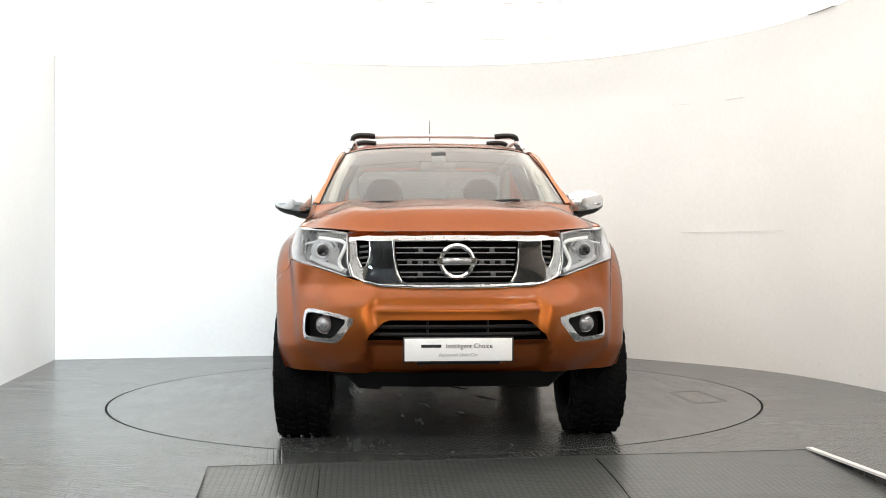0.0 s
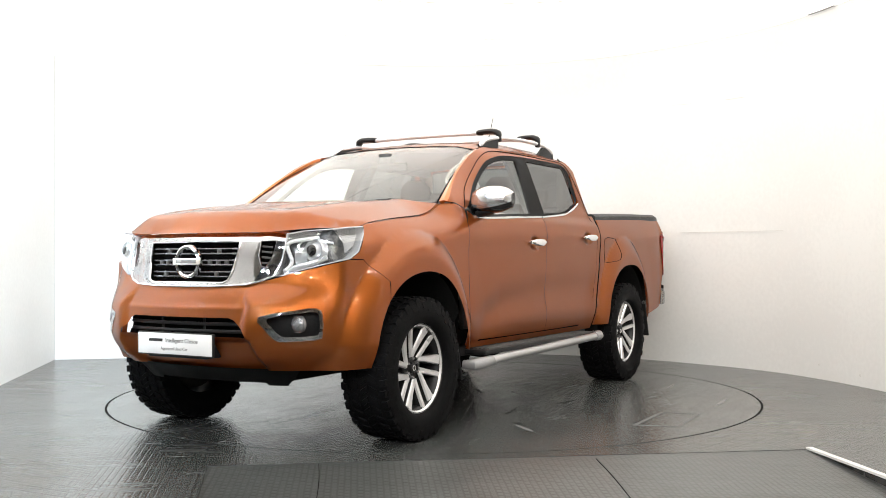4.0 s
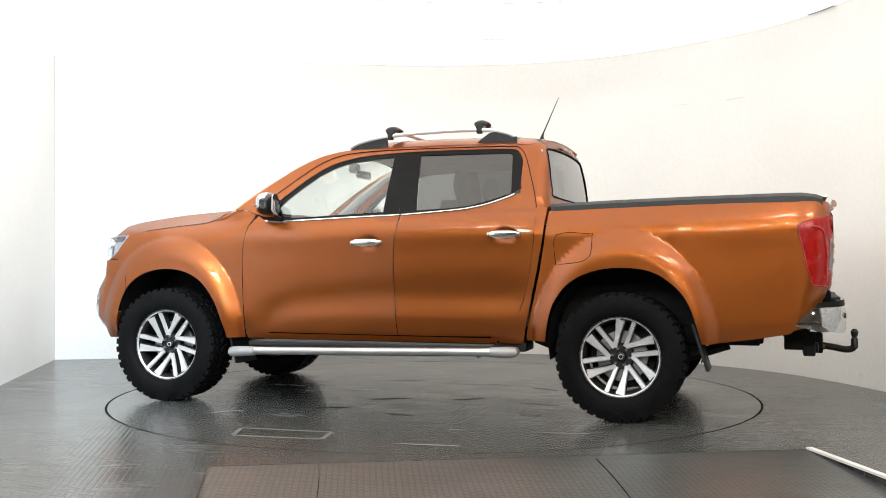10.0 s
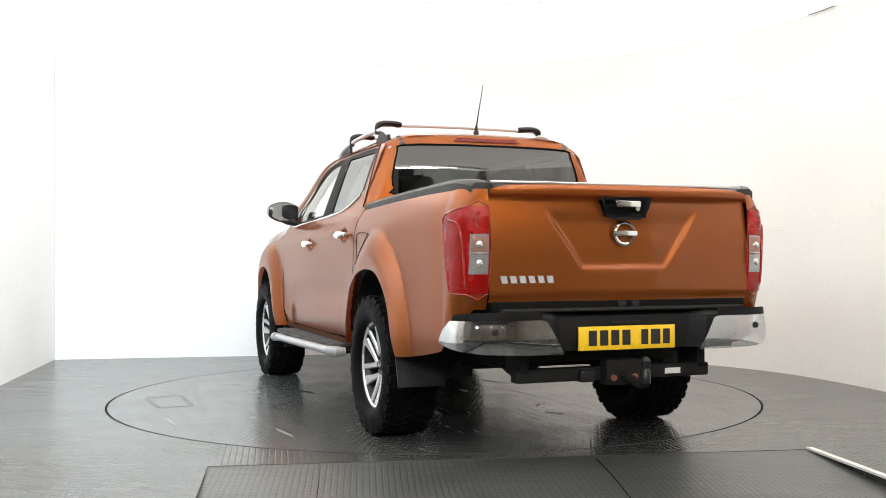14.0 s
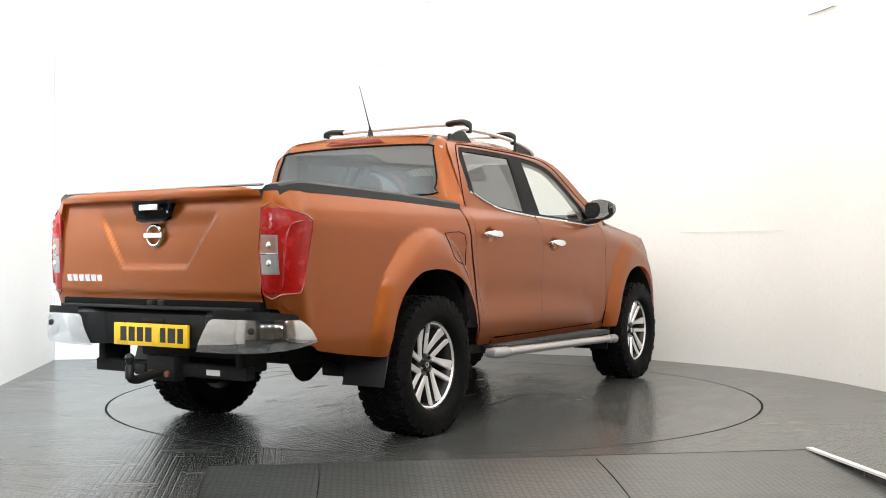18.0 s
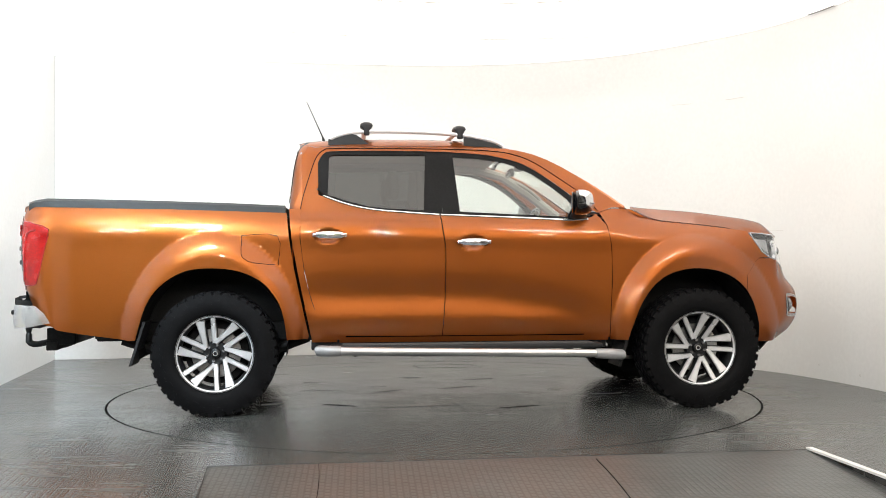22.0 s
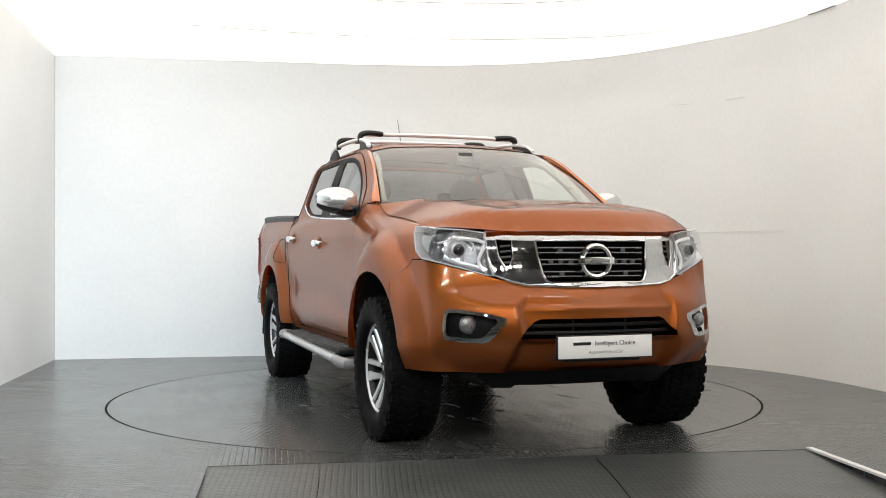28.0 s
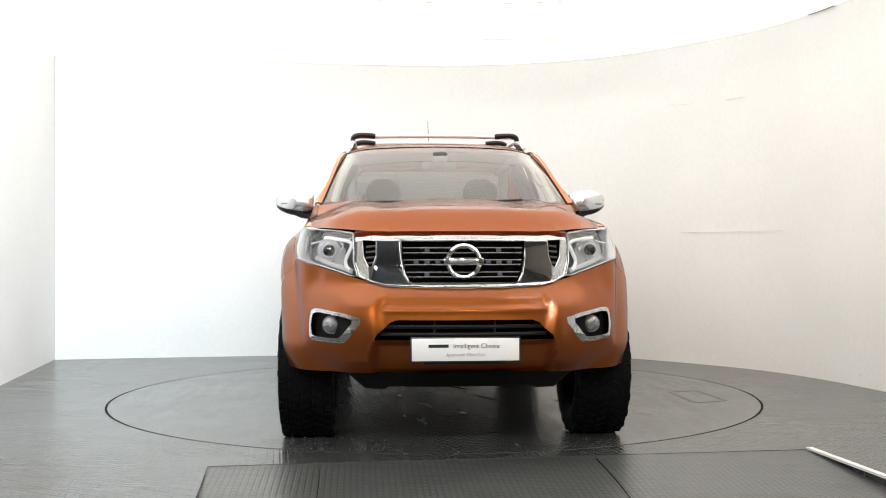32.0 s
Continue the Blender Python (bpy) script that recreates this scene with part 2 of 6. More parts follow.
def inside(p, poly):
    hit, n = False, len(poly)
    for i in range(n):
        (x1, y1), (x2, y2) = poly[i], poly[(i + 1) % n]
        if (y1 > p[1]) != (y2 > p[1]) and p[0] < (x2 - x1) * (p[1] - y1) / (y2 - y1) + x1:
            hit = not hit
    return hit


def smooth_line(points, per=4, closed=False):
    """Catmull-Rom through the points."""
    n, out = len(points), []
    for i in range(n if closed else n - 1):
        p = [Vector(points[(i + k) % n]) if closed else Vector(points[min(max(i + k, 0), n - 1)]) for k in (-1, 0, 1, 2)]
        for k in range(per):
            t = k / per
            q = 0.5 * ((2 * p[1]) + (p[2] - p[0]) * t + (2 * p[0] - 5 * p[1] + 4 * p[2] - p[3]) * t * t + (3 * p[1] - p[0] - 3 * p[2] + p[3]) * t ** 3)
            out.append(tuple(q))
    if not closed:
        out.append(tuple(points[-1]))
    return out


def sheet(outlines, fn, step=0.05, holes=(), inset=None):
    """A panel: flat outlines in (u, v), cut into a grid, with holes, laid onto the surface fn(u, v); inset gives it thickness."""
    bm = bmesh.new()
    for line in outlines:
        vs = [bm.verts.new((u, v, 0)) for u, v in line]
        bm.faces.new(vs)
    us = [v.co.x for v in bm.verts]
    ws = [v.co.y for v in bm.verts]
    for lo, hi, ax in ((min(us), max(us), 0), (min(ws), max(ws), 1)):
        n = max(1, int(math.ceil((hi - lo) / step)))
        for k in range(1, n):
            at = lo + (hi - lo) * k / n + 1.3e-5
            co, no = ((at, 0, 0), (1, 0, 0)) if ax == 0 else ((0, at, 0), (0, 1, 0))
            bmesh.ops.bisect_plane(bm, geom=bm.verts[:] + bm.edges[:] + bm.faces[:], plane_co=co, plane_no=no, dist=1e-6)
    for hole in holes:
        hu, hv = [p[0] for p in hole], [p[1] for p in hole]
        for i in range(len(hole)):
            a, b = hole[i], hole[(i + 1) % len(hole)]
            no = (b[1] - a[1], a[0] - b[0], 0)
            fs = [f for f in bm.faces if max(v.co.x for v in f.verts) > min(hu) - 1e-4 and min(v.co.x for v in f.verts) < max(hu) + 1e-4
                  and max(v.co.y for v in f.verts) > min(hv) - 1e-4 and min(v.co.y for v in f.verts) < max(hv) + 1e-4]
            es = list({e for f in fs for e in f.edges})
            vs = list({v for f in fs for v in f.verts})
            bmesh.ops.bisect_plane(bm, geom=vs + es + fs, plane_co=(*a, 0), plane_no=no, dist=1e-6)
        gone = [f for f in bm.faces if inside(f.calc_center_median()[:2], hole)]
        bmesh.ops.delete(bm, geom=gone, context="FACES")
    bmesh.ops.remove_doubles(bm, verts=bm.verts, dist=2e-5)
    back = []
    if inset is not None:
        got = bmesh.ops.extrude_face_region(bm, geom=bm.faces[:], use_keep_orig=True)
        back = [g for g in got["geom"] if isinstance(g, bmesh.types.BMVert)]
    marked = set(back)
    lay = bm.verts.layers.float_vector.new("skin")
    h = 0.010
    for v in bm.verts:
        a, b = v.co.x, v.co.y
        q = Vector(fn(a, b))
        if v in marked:
            q = q + Vector(inset)
        else:
            runs = []
            for da, db in ((h, 0.0), (0.0, h)):
                ahead, behind = Vector(fn(a + da, b + db)) - q, q - Vector(fn(a - da, b - db))
                if ahead.length > 2.5 * behind.length + 0.003:
                    ahead = behind
                elif behind.length > 2.5 * ahead.length + 0.003:
                    behind = ahead
                runs.append(ahead + behind)
            n = runs[0].cross(runs[1])
            v[lay] = n.normalized() if n.length > 1e-10 else (0, 0, 0)
        v.co = q
    if inset is not None and sum(v[lay].dot(Vector(inset)) for v in bm.verts) > 0:
        for v in bm.verts:
            v[lay] = -v[lay]
    return bm


def skin_normals(data):
    """Panels take the normals of the surface they are laid on; their cut edges stay flat."""
    if "skin" not in data.attributes:
        return
    skin = [Vector(d.vector) for d in data.attributes["skin"].data]
    out = []
    for f in data.polygons:
        own = [skin[i] for i in f.vertices]
        if all(n.length > 0.5 for n in own):
            out += [tuple(n) for n in own]
        else:
            out += [tuple(f.normal)] * len(own)
    data.attributes.remove(data.attributes["skin"])
    data.normals_split_custom_set(out)


def box(bm, lo, hi, bevel=0.0, segs=2):
    got = bmesh.ops.create_cube(bm, size=1)["verts"]
    for v in got:
        v.co = [lo[i] + (v.co[i] + 0.5) * (hi[i] - lo[i]) for i in range(3)]
    if bevel:
        es = list({e for v in got for e in v.link_edges})
        bmesh.ops.bevel(bm, geom=es, offset=bevel, segments=segs, affect="EDGES", profile=0.5)
    return bm


def boxes(items, bevel=0.006):
    bm = bmesh.new()
    for lo, hi in items:
        box(bm, lo, hi, bevel)
    return bm


def spin(profile, segs=48, centre=(0, 0, 0), axis="y", cap=False):
    """Turns a profile of (radius, along) round an axis."""
    bm, rings = bmesh.new(), []
    for k in range(segs):
        a = 2 * math.pi * k / segs
        ring = []
        for r, h in profile:
            c, s = r * math.cos(a), r * math.sin(a)
            ring.append(bm.verts.new({"y": (c, h, s), "z": (c, s, h), "x": (h, c, s)}[axis]))
        rings.append(ring)
    for k in range(segs):
        a, b = rings[k], rings[(k + 1) % segs]
        for i in range(len(profile) - 1):
            bm.faces.new((a[i], a[i + 1], b[i + 1], b[i]))
    bmesh.ops.remove_doubles(bm, verts=bm.verts, dist=1e-6)
    bmesh.ops.translate(bm, verts=bm.verts, vec=centre)
    return bm


def tube(points, radius, segs=10, flat=1.0, up=(0, 0, 1), caps=True):
    """A round or flattened rod along points; radius may be a list."""
    bm, rings = bmesh.new(), []
    pts = [Vector(p) for p in points]
    for i, p in enumerate(pts):
        d = (pts[min(i + 1, len(pts) - 1)] - pts[max(i - 1, 0)]).normalized()
        side = d.cross(Vector(up))
        side = side.normalized() if side.length > 1e-4 else Vector((0, 1, 0))
        top = side.cross(d).normalized()
        r = radius[i] if isinstance(radius, (list, tuple)) else radius
        rings.append([bm.verts.new(p + side * r * math.cos(2 * math.pi * k / segs) + top * r * flat * math.sin(2 * math.pi * k / segs)) for k in range(segs)])
    for a, b in zip(rings, rings[1:]):
        for k in range(segs):
            bm.faces.new((a[k], a[(k + 1) % segs], b[(k + 1) % segs], b[k]))
    if caps:
        bm.faces.new(rings[0])
        bm.faces.new(rings[-1])
    return bm


def loft(rings, caps=True):
    """Joins rings of equal counts of points into a closed skin."""
    bm = bmesh.new()
    rows = [[bm.verts.new(p) for p in ring] for ring in rings]
    n = len(rows[0])
    for a, b in zip(rows, rows[1:]):
        for k in range(n):
            bm.faces.new((a[k], a[(k + 1) % n], b[(k + 1) % n], b[k]))
    if caps:
        bm.faces.new(rows[0])
        bm.faces.new(rows[-1])
    return bm


def prism(outline, place, depth):
    """A flat outline (a, b) put in space by place(a, b, d), from d = 0 to d = depth."""
    bm = bmesh.new()
    lo = [bm.verts.new(place(a, b, 0)) for a, b in outline]
    hi = [bm.verts.new(place(a, b, depth)) for a, b in outline]
    n = len(lo)
    bm.faces.new(lo)
    bm.faces.new(hi)
    for k in range(n):
        bm.faces.new((lo[k], lo[(k + 1) % n], hi[(k + 1) % n], hi[k]))
    return bm


def lettering(name, text, size, m, mat, parent, label="", depth=0.001):
    curve = bpy.data.curves.new(name, "FONT")
    curve.body, curve.size, curve.extrude = text, size, depth
    curve.align_x, curve.align_y = "CENTER", "CENTER"
    tmp = new(name + "_tmp", curve)
    data = bpy.data.meshes.new_from_object(tmp.evaluated_get(bpy.context.evaluated_depsgraph_get()))
    bpy.data.objects.remove(tmp)
    data.materials.clear()
    data.materials.append(MATS[mat])
    data.transform(m)
    ob = new(name, data)
    ob.parent = parent
    return tagged(ob, label)


def lerp_table(table, v):
    """Linear look-up in rows of (key, value), keys rising."""
    if v <= table[0][0]:
        return table[0][1]
    for (a, p), (b, q) in zip(table, table[1:]):
        if v <= b:
            return p + (q - p) * (v - a) / (b - a)
    return table[-1][1]


def ease(a, b, v):
    t = min(1.0, max(0.0, (v - a) / (b - a)))
    return t * t * (3 - 2 * t)


def soft_table(table, v):
    """Look-up with a smooth curve through the rows."""
    n = len(table)
    if v <= table[0][0]:
        return table[0][1]
    if v >= table[-1][0]:
        return table[-1][1]
    for i in range(n - 1):
        a, p = table[i]
        b, q = table[i + 1]
        if v <= b:
            h = b - a
            m0 = (q - table[i - 1][1]) / (b - table[i - 1][0]) if i else (q - p) / h
            m1 = (table[i + 2][1] - p) / (table[i + 2][0] - a) if i + 2 < n else (q - p) / h
            t = (v - a) / h
            return ((2 * t ** 3 - 3 * t * t + 1) * p + (t ** 3 - 2 * t * t + t) * h * m0 + (3 * t * t - 2 * t ** 3) * q + (t ** 3 - t * t) * h * m1)
    return table[-1][1]


# ---- room ----
def wall_line():
    """Foot of the wall: the straight left wall, the corner, and the bowed back wall that sweeps round to the right."""
    bow = smooth_line([(-3.72, 2.56), (-2.65, 2.75), (-1.66, 2.90), (-0.8, 3.05), (0.0, 3.12), (0.75, 3.05), (1.35, 2.85), (1.9, 2.53), (2.49, 1.92),
                       (2.87, 1.40), (3.12, 0.80), (3.30, 0.05), (3.40, -0.8), (3.45, -1.8)], per=5)
    return bow


def wall_strip(name, line, z0, z1, thick, label):
    bm, n = bmesh.new(), len(line)
    rows = []
    for i, (x, y) in enumerate(line):
        a, b = Vector(line[max(i - 1, 0)]), Vector(line[min(i + 1, n - 1)])
        d = (b - a).normalized()
        out = Vector((-d.y, d.x)) * thick
        rows.append([bm.verts.new(p) for p in ((x, y, z0), (x, y, z1), (x + out.x, y + out.y, z1), (x + out.x, y + out.y, z0))])
    for a, b in zip(rows, rows[1:]):
        for k in range(4):
            bm.faces.new((a[k], a[(k + 1) % 4], b[(k + 1) % 4], b[k]))
    bm.faces.new(rows[0])
    bm.faces.new(rows[-1])
    return tagged(finish(name, bm, "wall_white", angle=30), label, "wall", kind="structure")


CEIL = 2.985
BOW = wall_line()
wall_strip("wall_back", BOW, -0.4, CEIL + 0.3, 0.12, "white painted curved studio wall with faint scuffs")
wall_strip("wall_left", [(-3.05, -4.3), (-3.2, -2.0), (-3.4, 0.55), (-3.722, 2.562)], -0.4, CEIL + 0.3, 0.12, "white painted straight studio side wall")
wall_strip("wall_right", [(3.452, -1.8), (3.52, -4.3)], -0.4, CEIL + 0.3, 0.12, "white painted studio wall beside the ramp")
# the dim hall behind the camera
HALL = [(3.642, -4.3), (5.0, -4.32), (5.0, -12.0), (-5.0, -12.0), (-5.0, -4.32), (-3.172, -4.3)]
for k, (a, b) in enumerate(zip(HALL, HALL[1:])):
    hall = wall_strip("wall_hall_%d" % (k + 1), [a, b], -0.4, 4.4, 0.12, "plain tan wall of the dim hall")
    hall.data.materials[0] = MATS["hall_tan"]


def flat(name, line, z, mat, label, category, thick=0.1):
    bm = prism(line, lambda a, b, d: (a, b, z - d), thick)
    return tagged(finish(name, bm, mat, smooth=False), label, category, kind="structure")


# ceiling sheet with a glowing cove along the back wall
ceiling_edge = [(x * 1.04, y * 1.03) for x, y in BOW] + [(3.6, -4.3), (-3.18, -4.3), (-3.3, -2.0), (-3.5, 0.55)]
flat("ceiling", ceiling_edge, CEIL + 0.12, "ceiling_white", "cream white backlit stretched ceiling sheet", "ceiling", 0.1)

COVE_IN = 1.22
bm = bmesh.new()
rows = []
for i, (x, y) in enumerate(BOW):
    a, b = Vector(BOW[max(i - 1, 0)]), Vector(BOW[min(i + 1, len(BOW) - 1)])
    d = (b - a).normalized()
    inn = Vector((d.y, -d.x))
    w = COVE_IN * (1 - 0.85 * ease(0.62, 0.92, i / (len(BOW) - 1)))
    rows.append([bm.verts.new((x + inn.x * 0.004, y + inn.y * 0.004, CEIL)), bm.verts.new((x + inn.x * w, y + inn.y * w, CEIL + 0.010)),
                 bm.verts.new((x + inn.x * w, y + inn.y * w, CEIL + 0.018)), bm.verts.new((x + inn.x * 0.004, y + inn.y * 0.004, CEIL + 0.018))])
for a, b in zip(rows, rows[1:]):
    for k in range(4):
        bm.faces.new((a[k], a[(k + 1) % 4], b[(k + 1) % 4], b[k]))
bm.faces.new(rows[0])
bm.faces.new(rows[-1])
tagged(finish("cove_light", bm, "cove_glow", angle=60), "glowing white cove light along the curved wall top", "cove light", kind="structure")

bm = prism([(-5.1, -12.1), (5.1, -12.1), (5.1, -4.3), (-5.1, -4.3)], lambda a, b, d: (a, b, 4.4 + d), 0.1)
tagged(finish("ceiling_hall", bm, "hall_grey", smooth=False), "dim grey hall ceiling", "ceiling", kind="structure")
bm = boxes([((-5.0, -4.38, 2.99), (5.0, -4.3, 4.4))], 0)
tagged(finish("ceiling_bulkhead", bm, "hall_grey"), "grey bulkhead over the front of the stage", "ceiling", kind="structure")
# bodies for the added wall lamps, all out of view
for px, py, aim, watts, tint in ADDED_WASHERS:
    m = look((px, py, 2.86), aim)
    lamp = new("added_washer")
    tagged(lamp, "unseen white strip lamp added to brighten the walls", "strip lamp", "wall washers")
    lamp.matrix_world = m
    part("housing", boxes([((-0.42, -0.05, 0.004), (0.42, 0.05, 0.06))], 0.006), "white_edge", lamp)
    back = m.inverted()
    part("stem", tube([back @ Vector((px, py, 2.9)), back @ Vector((px, py, 3.02))], 0.012, 8), "white_edge", lamp)

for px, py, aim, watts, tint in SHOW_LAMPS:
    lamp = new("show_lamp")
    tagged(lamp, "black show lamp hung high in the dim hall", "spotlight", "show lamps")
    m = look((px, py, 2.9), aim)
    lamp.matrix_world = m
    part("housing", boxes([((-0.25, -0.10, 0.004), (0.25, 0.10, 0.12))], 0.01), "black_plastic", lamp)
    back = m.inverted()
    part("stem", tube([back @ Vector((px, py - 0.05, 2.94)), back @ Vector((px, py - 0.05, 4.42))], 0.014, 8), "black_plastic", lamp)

# seams of the ceiling sheet, scratches on the wall and a dark clip at its top edge
for line in ([(-2.3, 1.20), (-1.53, 1.48), (-0.75, 1.71), (0.08, 1.86), (0.94, 1.84), (1.7, 1.70), (2.2, 1.35)], [(-1.4, 0.25), (-0.3, 0.47), (0.3, 0.53), (0.7, 0.53), (1.4, 0.38)]):
    bm = tube([(x, y, CEIL + 0.006) for x, y in smooth_line(line, 4)], 0.004, 6)
    tagged(finish("ceiling_seam", bm, "wall_mark"), "fine seam in the ceiling sheet", "seam", kind="structure")
for a, b, r in (((2.245, 2.155, 2.427), (2.745, 1.55, 2.410), 0.0028), ((2.31, 2.095, 1.221), (2.955, 1.15, 1.217), 0.0022)):
    mid = [Vector(a).lerp(Vector(b), k / 6) for k in range(7)]
    bm = tube([p + Vector((p.x, p.y, 0)).normalized() * (0.055 * math.sin(math.pi * k / 6)) for k, p in enumerate(mid)], r, 6)
    tagged(finish("wall_scratch", bm, "wall_mark"), "faint scratch along the white wall", "scratch", kind="structure")
# grey strip stands in for the thin shadow gap where wall meets cove
bm = tube([(x * 0.9985, y - 0.004, CEIL - 0.004) for x, y in BOW[:-12]], 0.0018, 6)
tagged(finish("wall_joint", bm, "wall_mark"), "fine joint between the curved wall and the cove", "joint", kind="structure")
bm = tube([(3.075, 0.88, CEIL - 0.004), (3.12, 0.74, CEIL - 0.006), (3.165, 0.57, CEIL - 0.004)], 0.005, 8)
tagged(finish("edge_clip", bm, "slat_grey"), "dark metal clip along the wall top", "clip", kind="structure")
for x, y, z, r in ((3.225, 0.25, 0.092, 0.010), (3.105, 0.76, 0.12, 0.008)):
    bm = spin([(0.0, -0.003), (r * 0.8, -0.003), (r, 0.0)], 10, (x, y, z), "x")
    tagged(finish("wall_chip", bm, "wall_mark"), "small chip in the white wall", "chip", kind="structure")

# floor: a raised platform with a disc cut into it and a ramp that falls towards the camera
DISC_R = 2.276


def floor_sheet():
    bm = bmesh.new()
    line = [(x * 1.03, y * 1.02) for x, y in BOW] + [(3.6, -4.3), (4.9, -4.3), (4.9, -7.2), (2.62, -7.2), (1.94, -2.19), (-1.09, -2.56), (-0.42, -7.2), (-4.9, -7.2), (-4.9, -4.3), (-3.15, -4.3), (-3.2, -2.0), (-3.42, 0.55)]
    outer = [bm.verts.new((x, y, 0)) for x, y in line]
    inner = [bm.verts.new(((DISC_R + 0.016) * math.cos(2 * math.pi * k / 160), (DISC_R + 0.016) * math.sin(2 * math.pi * k / 160), 0)) for k in range(160)]
    es = [bm.edges.new((r[k], r[(k + 1) % len(r)])) for r in (outer, inner) for k in range(len(r))]
    bmesh.ops.triangle_fill(bm, edges=es, use_beauty=True)
    for f in [f for f in bm.faces if f.calc_center_median().xy.length < DISC_R * 0.98]:
        bm.faces.remove(f)
    bmesh.ops.recalc_face_normals(bm, faces=bm.faces)
    got = bmesh.ops.extrude_face_region(bm, geom=bm.faces[:], use_keep_orig=True)
    for g in got["geom"]:
        if isinstance(g, bmesh.types.BMVert):
            g.co.z -= 0.45
    return bm


tagged(finish("floor", floor_sheet(), "tread_floor", smooth=False), "dark grey tread-plate platform floor, scuffed", "floor", kind="structure")
flat("floor_pit", [(-5.2, -12.2), (5.2, -12.2), (5.2, 3.6), (-5.2, 3.6)], -0.44, "seam_black", "black pit floor under the platform", "floor", 0.05)


def ramp_drop(u):
    """The ramp falls from its hinge at the platform's edge and levels out towards its foot."""
    return -0.001 - 0.345 * min(1.0, max(0.0, u)) ** 1.1


ramp_rows = []
for k in range(25):
    u = k / 24
    z = ramp_drop(u)
    a, b = Vector((-1.2, -2.545, z)).lerp(Vector((-0.5, -7.22, z)), u), Vector((1.97, -2.165, z)).lerp(Vector((2.75, -7.22, z)), u)
    ramp_rows.append([a, b, b - Vector((0, 0, 0.03)), a - Vector((0, 0, 0.03))])
bm = loft(ramp_rows)
tagged(finish("ramp", bm, "tread_ramp"), "dark grey tread-plate access ramp falling away", "ramp", kind="structure")
flat("floor_low", [(-5.0, -12.0), (5.0, -12.0), (5.0, -7.19), (-5.0, -7.19)], -0.345, "tread_floor", "dark grey lower floor at the ramp foot", "floor", 0.05)


def edge_trim():
    a, b = Vector((1.937, -2.19, 0.0)), Vector((2.62, -7.2, 0.0))
    d = (b - a).normalized()
    s = Vector((-d.y, d.x, 0)) * 0.016
    return loft([[p + s, p - s, p - s + Vector((0, 0, 0.012)), p + s + Vector((0, 0, 0.012))] for p in (a, a + d * 2, b)])


tagged(finish("edge_trim", edge_trim(), "white_edge"), "worn white metal edge trim beside the ramp", "trim", kind="structure")

# added black ring: stands in for the dark of the gap round the disc
bm = spin([(DISC_R - 0.002, -0.030), (DISC_R - 0.002, -0.0035), (DISC_R + 0.018, -0.0035), (DISC_R + 0.018, -0.030)], segs=160, axis="z")
tagged(finish("gap_ring", bm, "seam_black"), "black ring filling the gap round the turntable", "seal", kind="structure")

# the turning disc and the marks that lie on it
turntable = new("turntable")
tagged(turntable, "round dark grey tread-plate turntable, worn and scuffed", "turntable")
part("disc", spin([(0.0, -0.02), (0.0, 0.0), (DISC_R, 0.0), (DISC_R, -0.004), (DISC_R, -0.30), (0.0, -0.30)], segs=160, axis="z"), "tread_disc", turntable)

# creases in the disc's vinyl, and the worn outline of a tape mark
for cx, cy, length, width, turn in ((0.22, 0.35, 0.34, 0.05, 20), (0.86, 1.12, 0.16, 0.05, 40), (0.45, 0.85, 0.30, 0.045, 10), (-0.10, 1.00, 0.22, 0.04, -15), (-0.32, 0.20, 0.26, 0.05, 30), (-0.7, -0.5, 0.30, 0.04, -35), (0.5, -0.7, 0.36, 0.05, 15)):
    bm, rows = bmesh.new(), []
    for k in range(9):
        t = k / 8 * 2 - 1
        w = width * math.sqrt(max(0.0, 1 - t * t)) + 0.001
        h = 0.004 * max(0.0, 1 - t * t)
        rows.append([bm.verts.new((t * length / 2, w * (j / 4 - 0.5) * 2 * 0.5 + 0.01 * math.sin(3 * t), 0.0006 + h * (1 - (j / 2 - 1) ** 2))) for j in range(5)])
    for a, b in zip(rows, rows[1:]):
        for j in range(4):
            bm.faces.new((a[j], a[j + 1], b[j + 1], b[j]))
    part("vinyl_crease", bm, "tread_disc", turntable).matrix_local = pose(cx, cy, 0, 0, 0, turn)
rnd = random.Random(11)
# small pale patches, thin grey scrapes and dark blotches laid on the disc
for cx, cy, length, width, turn, mat, name in ((0.91, 0.13, 0.13, 0.05, 10, "pale_patch", "pale_mark"), (-1.14, -0.40, 0.20, 0.05, 25, "pale_patch", "pale_mark"), (1.02, 1.23, 0.26, 0.03, 50, "grey_scuff", "pale_mark"), (-1.25, 1.36, 0.34, 0.025, 8, "grey_scuff", "pale_mark"),
                                              (-0.63, 1.93, 0.40, 0.03, 5, "grey_scuff", "pale_mark"), (-0.40, 0.45, 0.16, 0.05, 0, "dark_blotch", "blotch"), (-0.85, 0.30, 0.30, 0.06, -8, "dark_blotch", "blotch"), (-0.91, 0.78, 0.14, 0.06, 12, "dark_blotch", "blotch"), (-0.12, -0.61, 0.55, 0.035, 6, "dark_blotch", "blotch")):
    ring = []
    for k in range(22):
        a = 2 * math.pi * k / 22
        r = 0.75 + 0.35 * rnd.random()
        ring.append((0.5 * length * r * math.cos(a), 0.5 * width * r * math.sin(a)))
    part(name, prism(ring, lambda a, b, d: (a, b, 0.0004 + d), 0.0006), mat, turntable, "pale mark on the vinyl" if name == "pale_mark" else "dark blotch on the vinyl").matrix_local = pose(cx, cy, 0, 0, 0, turn)
tape = [(0.60, 1.75), (0.03, 1.73), (-0.01, 1.95), (0.52, 1.99)]
